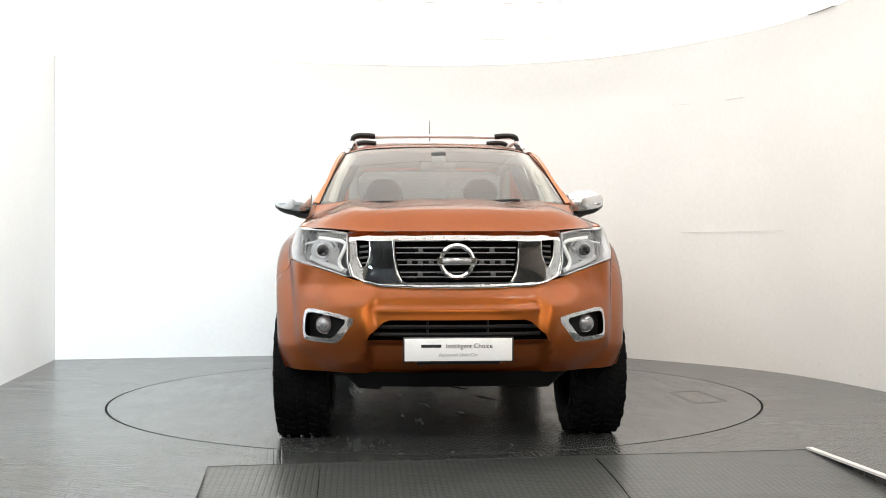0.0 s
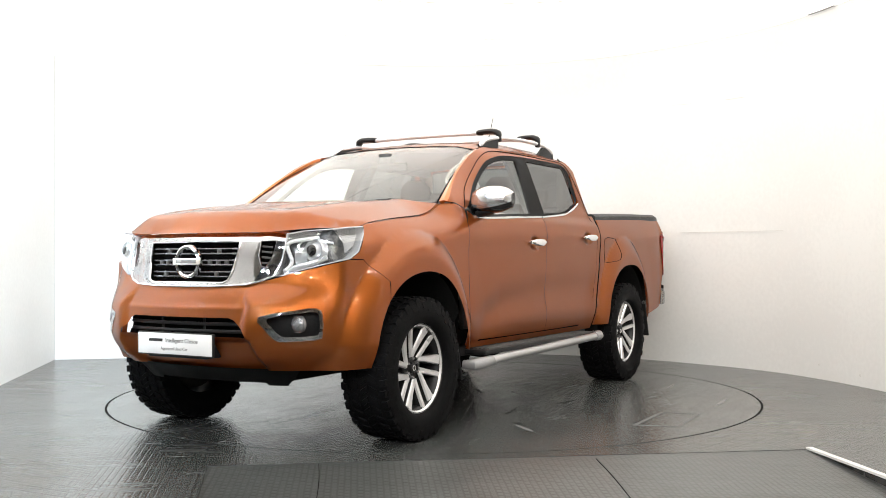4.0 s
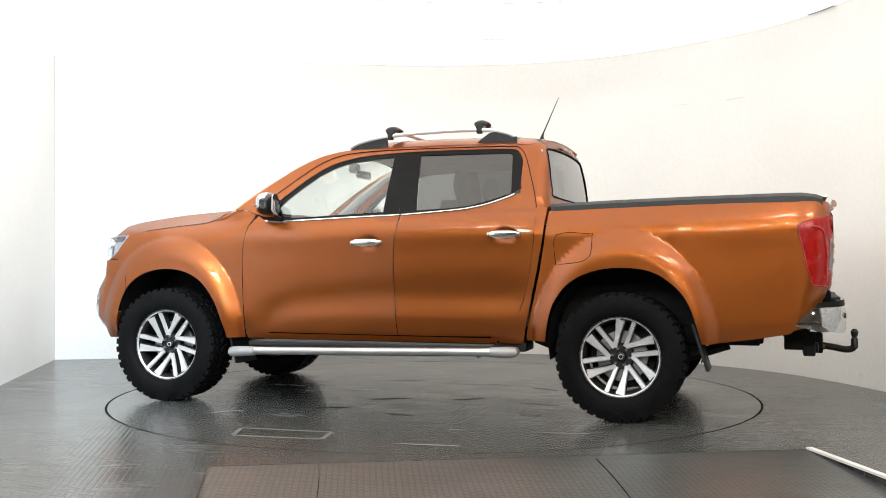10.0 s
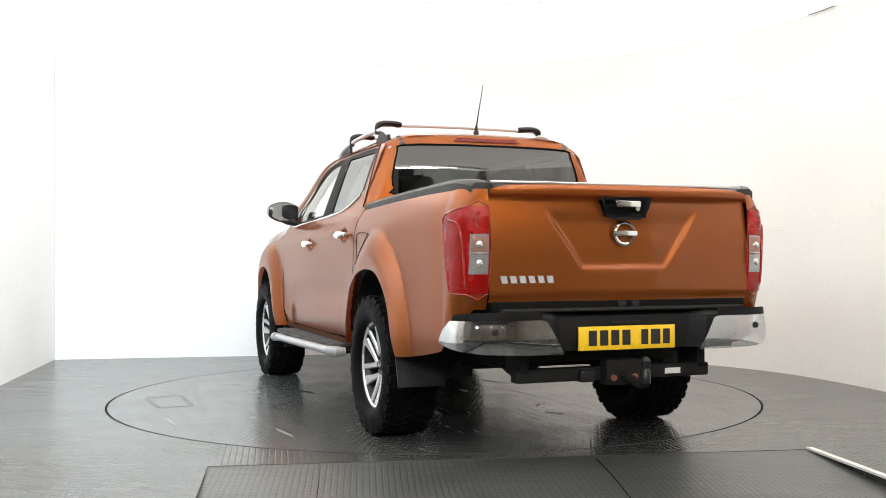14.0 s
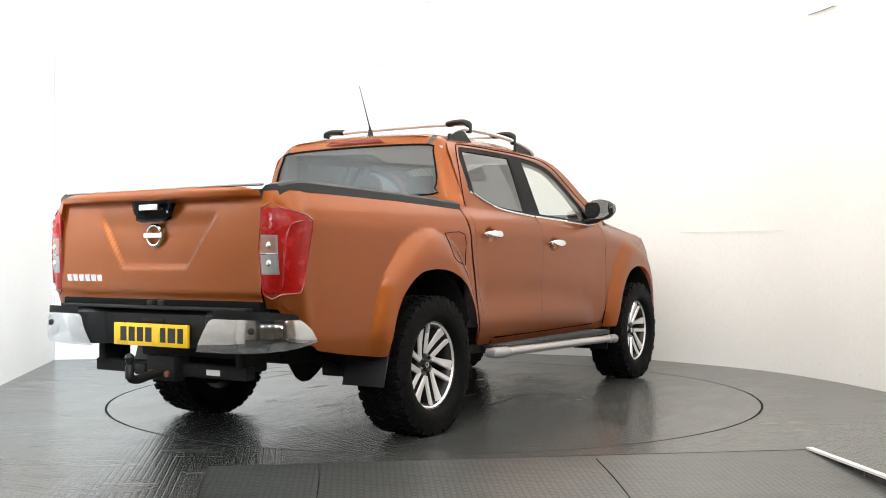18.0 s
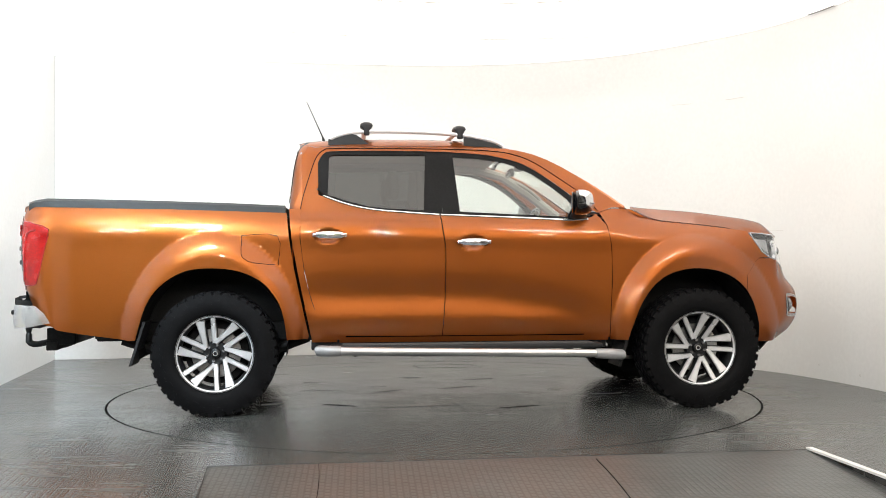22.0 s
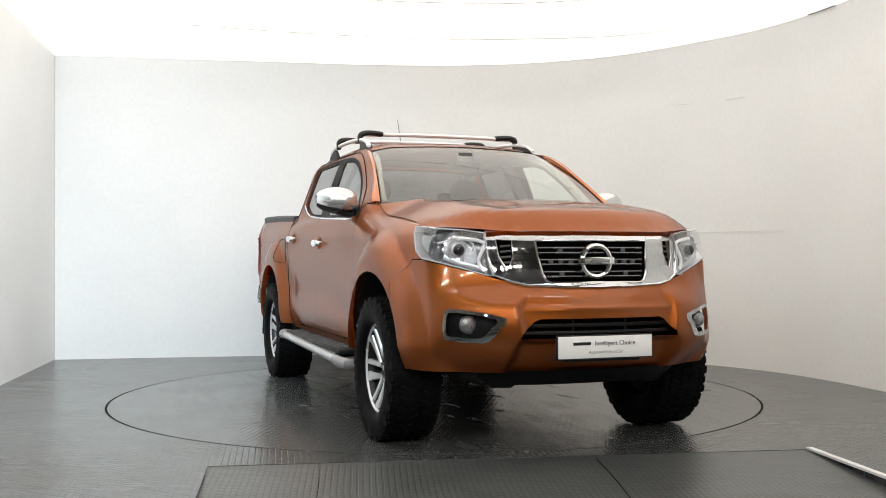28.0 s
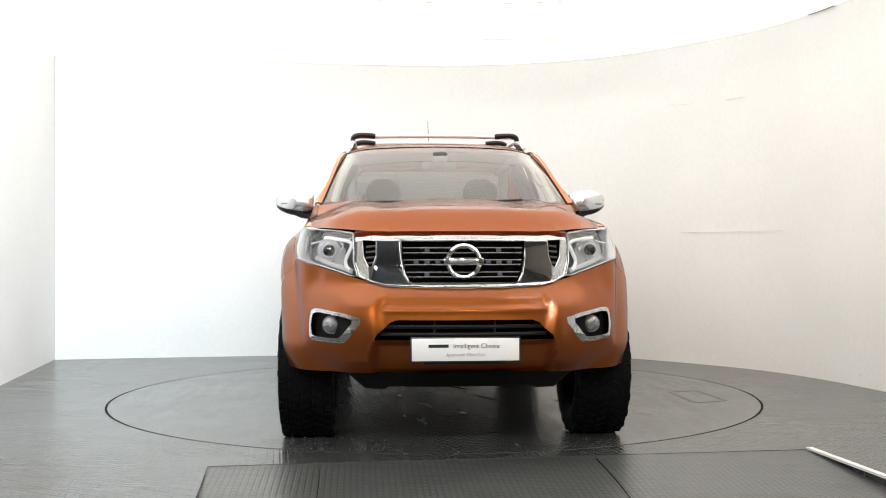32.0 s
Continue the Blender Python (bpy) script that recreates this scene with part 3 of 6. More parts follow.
for (ax, ay), (bx, by) in zip(tape, tape[1:] + tape[:1]):
    d = Vector((bx - ax, by - ay, 0))
    n = Vector((-d.y, d.x, 0)).normalized() * 0.013
    bm = loft([[Vector((ax, ay, z)) + d * t + n * q for z, q in ((0.0004, -1), (0.0004, 1), (0.0012, 1), (0.0012, -1))] for t in (0.0, 0.5, 1.0)])
    part("tape_mark", bm, "tape_residue", turntable, "worn pale tape mark")
# seams in the ramp's plating
for (ax, ay), (bx, by), w in (((-0.565, -2.50), (-0.40, -4.2), 0.0012), ((0.80, -2.40), (0.93, -4.4), 0.0016)):
    d = Vector((bx - ax, by - ay, 0))
    n = Vector((-d.y, d.x, 0)).normalized() * w

    def ramp_z(x, y):
        top = -2.545 + 0.12 * (x + 1.2)
        return ramp_drop((top - y) / (top + 7.22))
    bm = loft([[Vector((ax, ay, 0)) + d * t + n * q + Vector((0.006 * math.sin(9 * t), 0, ramp_z(ax + d.x * t, ay + d.y * t) + z)) for z, q in ((-0.004, -1), (-0.004, 1), (0.0035, 1), (0.0035, -1))] for t in [k / 12 for k in range(13)]])
    tagged(finish("ramp_seam", bm, "seam_black"), "dark seam between the ramp plates", "seam", kind="structure")


# ---- pickup truck: x ahead, y to its left, z up; its hubs at x = 1.67 and -1.48 ----
HUB_F, HUB_R, HUB_Z, HUB_Y = 1.670, -1.480, 0.393, 0.80
BASE = [(-2.75, 0.80), (-2.5, 0.862), (-2.2, 0.878), (-1.2, 0.885), (0.0, 0.888), (0.9, 0.888), (1.3, 0.884), (1.7, 0.876), (1.95, 0.862), (2.1, 0.838), (2.25, 0.80)]
TOPLINE = [(-2.7, 1.325), (-1.82, 1.31), (-1.03, 1.285), (-0.98, 1.30), (-0.5, 1.30), (0.9, 1.265), (1.1, 1.268), (1.28, 1.255), (1.46, 1.235), (1.72, 1.212), (2.05, 1.172), (2.3, 1.13)]
SHOULDER = [(-2.7, 0.05), (-1.0, 0.05), (-0.9, 0.045), (1.0, 0.05), (1.3, 0.10), (1.7, 0.095), (2.1, 0.055)]
CAB = [(1.24, 0.845), (1.30, 0.818), (1.40, 0.783), (1.50, 0.748), (1.60, 0.712), (1.66, 0.688), (1.70, 0.664), (1.735, 0.630), (1.76, 0.590)]
ARCH_F, ARCH_R = (1.637, 0.42, 0.455, 0.50), (-1.495, 0.43, 0.455, 0.50)


def flare(x, z):
    out = 0.0
    for xc, zc, rx, rz in (ARCH_F, ARCH_R):
        e = math.hypot((x - xc) / (rx * (1.35 if xc > 0 and x > xc else 1.2)), (max(z, zc) - zc) / (rz * 1.40))
        out += 0.066 * (1 - min(1.0, max(0.0, (e - 0.82) / 0.22)) ** 1.7) + 0.008 * (1 - ease(1.0, 1.5, e))
    return out


def half_width(x, z):
    """Half the body's width at a place of the side view."""
    top = soft_table(TOPLINE, x)
    w = soft_table(BASE, x) + flare(x, z)
    w -= soft_table(SHOULDER, x) * min(1.3, max(0.0, (z - (top - 0.17)) / 0.17)) ** 2
    w -= 0.045 * max(0.0, (0.62 - z) / 0.18) ** 1.6 * (1 if -0.95 < x < 1.1 else 0.5)
    door = ease(-1.0, -0.8, x) * (1 - ease(0.85, 1.1, x))
    w -= 0.016 * door * math.exp(-((z - lerp_table([(-0.9, 0.76), (0.15, 0.75), (0.67, 0.69), (0.9, 0.60)], x)) / 0.10) ** 2)
    for hx, hz in ((0.160, 1.091), (-0.767, 1.136)):
        e = ((x - hx) / 0.078) ** 2 + ((z - hz) / 0.044) ** 2
        if e < 1.3:
            w -= 0.024 * (1 - ease(0.35, 1.1, e))
    w += 0.004 * math.exp(-((z - 1.135) / 0.07) ** 2) * ease(-2.6, -2.2, x) * (1 - ease(1.5, 2.0, x))
    cab = soft_table(CAB, z) - 0.03 * ease(0.2, 1.2, x) * ease(1.3, 1.5, z)
    k = ease(1.225, 1.30, z) * (1 - ease(1.08, 1.34, x) * (1 - ease(1.30, 1.36, z))) if x > -1.03 else 0.0
    return w * (1 - k) + cab * k


def side_map(s, push=0.0):
    return lambda u, v: (u, s * (half_width(u, v) + push), v)


NOSE = smooth_line([(2.585, 0.0), (2.575, 0.2), (2.535, 0.4), (2.495, 0.52), (2.45, 0.62), (2.37, 0.725), (2.27, 0.795), (2.1, 0.838), (1.95, 0.862), (1.85, 0.87)], per=10)
NOSE_S = [0.0]
for a, b in zip(NOSE, NOSE[1:]):
    NOSE_S.append(NOSE_S[-1] + math.dist(a, b))
NOSE_Z = [(0.30, -0.25), (0.40, -0.16), (0.46, -0.095), (0.51, -0.05), (0.57, -0.014), (0.64, 0.0), (0.72, -0.008), (0.80, -0.035), (0.87, -0.075), (0.95, -0.10), (1.07, -0.125), (1.13, -0.155), (1.17, -0.19)]


def s_at_y(y):
    return lerp_table([(p[1], q) for p, q in zip(NOSE, NOSE_S)], abs(y)) * (1 if y >= 0 else -1)


def s_at_x(x):
    return lerp_table([(-p[0], q) for p, q in zip(NOSE, NOSE_S)], -x)


def nose_map(push=0.0, relief=True):
    """The front of the truck: arc length round the nose, and height."""
    xs, ys = list(zip(NOSE_S, [p[0] for p in NOSE])), list(zip(NOSE_S, [p[1] for p in NOSE]))

    def place(s, z):
        a = abs(s)
        x, y = lerp_table(xs, a), lerp_table(ys, a)
        dx, dy = lerp_table(xs, a + 0.01) - lerp_table(xs, a - 0.01), lerp_table(ys, a + 0.01) - lerp_table(ys, a - 0.01)
        if a < 0.01:
            dx, dy = 0.0, 1.0
        n = math.hypot(dx, dy)
        nx, ny = dy / n, -dx / n
        off = soft_table(NOSE_Z, z) * nx * ease(0.12, 0.55, nx) + push
        if relief:
            lane = lerp_table([(0.436, 0.48), (0.62, 0.415), (0.75, 0.437), (0.845, 0.40)], z)
            off += 0.030 * ease(lane - 0.03, lane + 0.012, y) * (1 - ease(lane + 0.02, 0.72, y)) * ease(0.42, 0.5, z) * (1 - ease(0.76, 0.86, z))
            off += 0.010 * math.exp(-abs(z - 0.742) / 0.014) * (1 - ease(lane - 0.06, lane, y))
            off -= 0.050 * (1 - ease(lane - 0.005, lane + 0.022, y)) * (1 - ease(0.575, 0.60, z))
        y2 = y + off * ny + flare(x, z) * ease(0.70, 0.86, y)
        if z < 0.56:
            y2 -= 0.05 * ((0.56 - z) / 0.13) ** 1.5 * ease(0.55, 0.80, y) * ease(1.95, 2.15, x)
        if z > 1.0 and y > 0.6:
            y2 -= 0.05 * max(0.0, (z - 1.0) / 0.17) ** 2 * ease(0.6, 0.83, y)
        return (x + off * nx, (y2 if s >= 0 else -y2), z)
    return place


HOOD_Z = [(1.25, 1.350), (1.42, 1.346), (1.57, 1.338), (1.79, 1.322), (2.01, 1.295), (2.23, 1.262), (2.36, 1.235), (2.5, 1.20)]
HOOD_EDGE = [(1.2, 1.325), (1.25, 1.315), (1.33, 1.272), (1.40, 1.248), (1.46, 1.236), (1.72, 1.212), (2.05, 1.172), (2.3, 1.14), (2.5, 1.13)]


def hood_lead(y):
    return lerp_table([(0, 2.455), (0.2, 2.45), (0.4, 2.41), (0.53, 2.365), (0.62, 2.315), (0.70, 2.24), (0.775, 2.06)], abs(y))


def hood_z(x, y):
    y = abs(y)
    zc, ze = soft_table(HOOD_Z, x), soft_table(HOOD_EDGE, x)
    z = zc - (zc - ze) * min(1.2, y / 0.775) ** 3
    z += 0.020 * math.exp(-((y - 0.53) / 0.11) ** 2) * (1 - ease(2.1, 2.4, x))
    z -= 0.014 * math.exp(-((y - 0.36) / 0.09) ** 2) * (1 - ease(2.0, 2.3, x))
    d = hood_lead(y) - x
    lip = max(0.0, 1 - max(d, 0) / 0.13) ** 1.7
    return z - lip * max(0.0, z - (1.125 + 0.025 * ease(0.4, 0.75, y)))


def roof_z(x, y):
    zc = soft_table([(-1.02, 1.765), (-0.9, 1.795), (-0.6, 1.812), (-0.2, 1.818), (0.1, 1.812), (0.3, 1.795), (0.46, 1.762), (0.56, 1.725)], x)
    y = abs(y)
    return zc - 0.018 * (y / 0.5) ** 2 - (0.055 - 0.030 * ease(0.2, 0.45, x)) * max(0.0, (y - 0.46) / 0.18) ** 2


def screen_map(push=0.0):
    """Windscreen: u across from -1 to 1, v up from 0 to 1."""
    def place(u, v):
        y = u * (0.752 + (0.625 - 0.752) * v)
        x0 = 1.345 - 0.133 * (y / 0.735) ** 2
        x1 = 0.520
        z0 = 1.305 + 0.02 * (y / 0.735) ** 2
        z1 = roof_z(0.46, y) - 0.015
        bow = (0.022 + 0.016 * u * u) * math.sin(math.pi * v)
        return (x0 + (x1 - x0) * v + bow * 0.45 + push, y, z0 + (z1 - z0) * v + bow * 0.75 + push)
    return place


def cab_rear_map(push=0.0):
    """Back of the cab with rounded corners: s across, z up."""
    r = 0.10

    def place(s, z):
        w = half_width(-0.93, z)
        xr = lerp_table([(1.20, -1.045), (1.35, -1.04), (1.59, -1.012), (1.70, -0.99), (1.77, -0.965)], z)
        a, flat_w = abs(s), w - r
        if a <= flat_w:
            x, y = xr - push + 0.02 * (a / flat_w) ** 2, a
        else:
            t = min(1.0, (a - flat_w) / (r * 1.3)) * math.pi / 2
            x, y = xr + 0.02 + (r - 0.01) * (1 - math.cos(t)) - push * math.cos(t), flat_w + r * math.sin(t) + push * math.sin(t)
        return (x, y if s >= 0 else -y, z)
    return place


BED_REAR = -2.690


def bed_corner_map(push=0.0, side=1):
    """Rear corner of the bed: u = metres from the tailgate's edge at y = 0.715, round the corner and on along the side."""
    r = 0.145

    def place(u, z):
        w = half_width(-2.45, z)
        xr = BED_REAR + lerp_table([(0.5, 0.10), (0.75, 0.045), (0.85, 0.012), (1.0, 0.0), (1.2, 0.0), (1.33, 0.02)], z)
        flat_w, arc = w - r, r * math.pi / 2
        a = u + 0.715
        if a <= flat_w:
            x, y, nx, ny = xr, a, -1.0, 0.0
        elif a <= flat_w + arc:
            t = (a - flat_w) / r
            x, y, nx, ny = xr + r * (1 - math.cos(t)), flat_w + r * math.sin(t), -math.cos(t), math.sin(t)
        else:
            x, nx, ny = xr + r + (a - flat_w - arc), 0.0, 1.0
            y = half_width(x, z) * ease(0, 0.12, x - xr - r) + w * (1 - ease(0, 0.12, x - xr - r))
        return (x + nx * push, side * (y + ny * push), z)
    return place


def truck_parts():
    truck = tagged(new("pickup_truck"), "copper orange double-cab pickup truck with chrome trim and off-road tyres", "pickup truck")
    arch_f = smooth_line([(2.085, 0.40), (2.075, 0.55), (2.03, 0.70), (1.95, 0.815), (1.82, 0.893), (1.64, 0.922), (1.47, 0.893), (1.35, 0.815), (1.26, 0.69), (1.20, 0.54), (1.175, 0.455)], 4)
    arch_r = smooth_line([(-1.03, 0.48), (-1.05, 0.62), (-1.09, 0.73), (-1.18, 0.84), (-1.32, 0.91), (-1.495, 0.932), (-1.67, 0.91), (-1.81, 0.82), (-1.89, 0.71), (-1.94, 0.56), (-1.96, 0.485)], 4)

    k = next(i for i, p in enumerate(arch_f) if p[0] < 1.985 and p[1] > 0.7)
    (xa, za), (xb, zb) = arch_f[k - 1], arch_f[k]
    z_seam = za + (zb - za) * (1.985 - xa) / (xb - xa)
    for s in (1, -1):
        lip = (0, -s * 0.03, 0)
        # front wing: from the seam with the bumper over the arch to the door
        front = [p for p in arch_f if p[0] < 1.985]
        line = [(1.985, 0.873), (1.985, z_seam)] + [(min(p[0], 1.984), p[1]) for p in front if p[1] < 0.90 or p[0] < 1.9] + [(1.075, 0.455), (1.073, 0.60), (1.085, 0.84), (1.083, 1.06), (1.056, 1.21), (1.015, 1.29)]
        line += [(1.10, 1.318), (1.20, 1.318), (1.245, 1.308), (1.325, 1.266), (1.395, 1.243), (1.46, 1.231), (1.72, 1.207), (1.9, 1.187), (2.04, 1.168), (2.062, 1.13), (2.128, 1.028), (2.182, 0.992), (2.107, 0.990)]
        part("front_wing", sheet([line], side_map(s), 0.02, inset=lip), "orange_paint", truck)
        # doors
        fd = smooth_line([(1.050, 1.21), (1.077, 1.06), (1.079, 0.84), (1.067, 0.62), (1.03, 0.525), (0.965, 0.494)], 3)
        front_line = [(0.99, 1.283)] + fd + [(0.5, 0.492), (-0.036, 0.492), (-0.028, 0.60), (-0.016, 0.76), (-0.014, 1.05), (-0.044, 1.268), (0.4, 1.252), (0.79, 1.236), (0.90, 1.236), (0.96, 1.262)]
        front_door = part("front_door", sheet([front_line], side_map(s), 0.018, inset=lip), "orange_paint", truck)
        rd = smooth_line([(-0.944, 1.30), (-0.946, 1.12), (-0.918, 0.90), (-0.876, 0.73), (-0.83, 0.61), (-0.78, 0.535), (-0.70, 0.496)], 3)
        rear_line = [(-0.051, 1.268), (-0.0185, 1.05), (-0.0205, 0.76), (-0.0325, 0.60), (-0.0405, 0.492), (-0.3, 0.492)] + rd[::-1] + [(-0.86, 1.415), (-0.82, 1.398), (-0.77, 1.378), (-0.66, 1.341), (-0.54, 1.312), (-0.4, 1.295)]
        rear_door = part("rear_door", sheet([rear_line], side_map(s), 0.018, inset=lip), "orange_paint", truck)
        # cab side: pillars and roof rail round the windows, and the strip behind the rear door
        outer = [(1.00, 1.292), (1.10, 1.326), (1.185, 1.326), (1.085, 1.405), (0.985, 1.478), (0.885, 1.545), (0.785, 1.605), (0.685, 1.655), (0.595, 1.69), (0.485, 1.718), (0.42, 1.728), (0.2, 1.735), (-0.2, 1.738), (-0.6, 1.735),
                 (-0.90, 1.722), (-0.94, 1.66), (-0.94, 1.31), (-0.945, 1.305), (-0.86, 1.425), (-0.835, 1.45)]
        inner = smooth_line([(-0.838, 1.62), (-0.80, 1.682), (-0.72, 1.700), (-0.4, 1.705), (-0.05, 1.702), (0.23, 1.686), (0.36, 1.666), (0.49, 1.632), (0.60, 1.578), (0.72, 1.498), (0.83, 1.412), (0.94, 1.318)], 3)
        part("cab_side", sheet([outer + inner], side_map(s), 0.045, inset=(0, -s * 0.02, 0)), "orange_paint", truck)
        corner = [(-0.952, 1.285), (-0.952, 1.33), (-0.852, 1.446), (-0.834, 1.43), (-0.836, 1.405), (-0.90, 1.34)]
        part("pillar_corner", sheet([corner], side_map(s, -0.0025), 0.02, inset=(0, -s * 0.01, 0)), "orange_paint", truck)
        strip = [(-0.949, 1.31), (-0.951, 1.12), (-0.922, 0.90), (-0.881, 0.73), (-0.836, 0.605), (-0.79, 0.53), (-0.71, 0.488), (-0.715, 0.455), (-0.872, 0.455), (-0.965, 0.91), (-1.003, 1.12), (-1.02, 1.31)]
        part("rear_pillar", sheet([strip], side_map(s), 0.045, inset=lip), "orange_paint", truck)
        part("sill", sheet([[(1.06, 0.486), (1.06, 0.452), (-0.70, 0.452), (-0.70, 0.486)]], side_map(s, 0.004), 0.08, inset=lip), "orange_paint", truck)
        for line in ([(1.072, 0.66), (1.072, 0.47), (0.90, 0.47), (0.90, 0.515), (1.02, 0.56)], [(-0.86, 0.47), (-0.92, 0.72), (-0.80, 0.62), (-0.66, 0.515), (-0.66, 0.47)]):
            part("sill_corner", sheet([line], side_map(s, -0.008), 0.05, inset=(0, -s * 0.01, 0)), "orange_paint", truck)
        a, b = sorted((s * 0.60, s * 0.815))
        part("sill_guard", boxes([((-0.88, a, 0.40), (1.06, b, 0.462))], 0.01), "black_plastic", truck)
        # door seal line on the cab side
        seam = smooth_line([(1.005, 1.30), (0.93, 1.40), (0.83, 1.478), (0.72, 1.555), (0.60, 1.632), (0.48, 1.682), (0.34, 1.708), (0.1, 1.720), (-0.3, 1.722), (-0.72, 1.718), (-0.80, 1.706), (-0.85, 1.65), (-0.895, 1.52), (-0.935, 1.38), (-0.948, 1.31)], 4)
        f = side_map(s, 0.0012)
        part("door_seal", tube([f(*p) for p in seam], 0.0028, 6), "seam_black", truck)
        # window frames, panes and the bright line below them
        dlo = [(0.955, 1.305)] + inner[::-1] + [(-0.842, 1.45), (-0.83, 1.43), (-0.77, 1.39), (-0.66, 1.352), (-0.54, 1.322), (-0.4, 1.303), (-0.05, 1.279), (0.4, 1.262), (0.79, 1.245), (0.90, 1.247)]
        pane_f = [(0.795, 1.262), (0.84, 1.335), (0.80, 1.385), (0.70, 1.468), (0.58, 1.55), (0.47, 1.602), (0.36, 1.636), (0.23, 1.655), (0.052, 1.665), (0.085, 1.295)]
        pane_r = [(-0.15, 1.303), (-0.132, 1.675), (-0.74, 1.672), (-0.765, 1.655), (-0.775, 1.405), (-0.64, 1.362), (-0.52, 1.33), (-0.4, 1.316)]
        frame_part = part("window_frame", sheet([dlo], side_map(s, -0.006), 0.06, holes=[pane_f, pane_r], inset=(0, -s * 0.02, 0)), "black_plastic", truck, "black window surround with pillar covers")
        a = part("pane", sheet([pane_f], side_map(s, -0.012), 0.08), "clear_glass", front_door, "clear door glass")
        b = part("pane", sheet([pane_r], side_map(s, -0.012), 0.08), "privacy_glass", rear_door, "dark tinted privacy glass")
        a.visible_shadow = b.visible_shadow = False
        f = side_map(s, 0.003)
        part("chrome_strip", tube([f(u, v) for u, v in [(0.93, 1.246), (0.79, 1.240), (0.4, 1.257), (-0.042, 1.274)]], 0.0075, 8), "chrome", front_door)
        part("chrome_strip", tube([f(u, v) for u, v in smooth_line([(-0.054, 1.274), (-0.4, 1.299), (-0.54, 1.317), (-0.66, 1.346), (-0.77, 1.384), (-0.80, 1.398)], 3)], 0.0075, 8), "chrome", rear_door)
        # handles in their scoops
        for door, hx, hz in ((front_door, 0.165, 1.095), (rear_door, -0.762, 1.140)):
            y = half_width(hx + 0.12, hz)
            rings = []
            for k in range(11):
                t = k / 10 * 2 - 1
                w = 0.020 * (1 - abs(t) ** 4) + 0.003
                o = 0.034 * (1 - t * t) ** 0.5 * 0.6 + 0.018 + (0.004 if abs(t) < 0.95 else -0.012)
                rings.append([(hx + t * 0.112, s * (y + o + 0.011 * math.cos(q)), hz + w * math.sin(q)) for q in [2 * math.pi * j / 10 for j in range(10)]])
            part("handle", loft(rings), "chrome", door, "chrome pull handle")
            for fx in (-0.0925, 0.0925):
                part("handle_foot", boxes([((hx + fx - 0.017, min(s * y, s * (y + 0.03)), hz - 0.013), (hx + fx + 0.017, max(s * y, s * (y + 0.03)), hz + 0.013))]), "chrome", door)
        # bed side and its rear corner in one skin, with the lamp's cut-out
        fw = half_width(-2.45, 1.0) - 0.145 - 0.715
        u_end = fw + 0.145 * math.pi / 2 + (-2.43 - BED_REAR - 0.145)
        lamp = [(0.004, 0.828), (0.004, 1.235), (0.10, 1.232), (0.19, 1.212), (0.285, 1.178), (0.268, 1.08), (0.235, 0.95), (0.205, 0.862), (0.185, 0.832), (0.10, 0.826)]
        flank, bend = side_map(s), bed_corner_map(0, s)

        def bed_skin(u, z, flank=flank, bend=bend):
            if u > -2.43:
                return flank(u, z)
            step = Vector(flank(-2.43, z)) - Vector(bend(u_end, z))
            return tuple(Vector(bend(u_end + (u + 2.43), z)) + step * (1 - ease(0.0, 0.16, -2.43 - u)))
        line = [(-1.035, 1.283), (-1.018, 1.12), (-0.985, 0.91), (-0.895, 0.50), (-0.90, 0.478)] + arch_r + [(-2.0, 0.482), (-2.25, 0.515), (-2.43, 0.545)]
        line += [(-2.43 - u_end + u, z) for u, z in [(0.16, 0.585), (0.10, 0.70), (0.06, 0.755), (0.0, 0.755), (0.0, 1.315), (0.1, 1.318)]] + [(-2.43, 1.318), (-2.2, 1.314), (-1.82, 1.306)]
        bed = part("bed_side", sheet([line], bed_skin, 0.024, holes=[[(-2.43 - u_end + u, z) for u, z in lamp]], inset=(0.004, -s * 0.028, 0)), "orange_paint", truck)
        tail = part("tail_lamp", sheet([lamp], bed_corner_map(0.004, s), 0.03, inset=(0.03, -s * 0.03, 0)), "tail_red", truck, "red tail lamp with a clear band")
        part("lamp_window", sheet([[(0.010, 1.020), (0.010, 1.097), (0.080, 1.097), (0.084, 1.020)]], bed_corner_map(0.007, s), 0.03, inset=(0.02, 0, 0)), "lamp_amber", tail, "pale amber lamp window")
        part("lamp_window", sheet([[(0.010, 0.930), (0.010, 1.012), (0.084, 1.012), (0.088, 0.930)]], bed_corner_map(0.007, s), 0.03, inset=(0.02, 0, 0)), "lamp_clear", tail, "clear reversing lamp window")
        part("lamp_bezel", sheet([[(0.006, 0.920), (0.006, 1.107), (0.090, 1.105), (0.096, 0.920)]], bed_corner_map(0.0055, s), 0.03, inset=(0.02, 0, 0)), "lamp_silver", tail)
        f = bed_corner_map(0.005, s)
        part("lamp_rim", tube([f(*p) for p in smooth_line(lamp, 2, closed=True) + lamp[:1]], 0.004, 6), "tail_dark_red", tail, "dark red lamp edge")
        arc = smooth_line([(0.105, 0.86), (0.115, 0.95), (0.125, 1.06), (0.15, 1.15), (0.21, 1.172)], 3)
        f = bed_corner_map(0.006, s)
        part("light_guide", tube([f(*p) for p in arc], 0.007, 8), "tail_dark_red", tail, "dark red light guide")
        part("window_bar", tube([f(0.010, 1.016), f(0.05, 1.016), f(0.086, 1.016)], 0.005, 6), "lamp_smoke", tail)
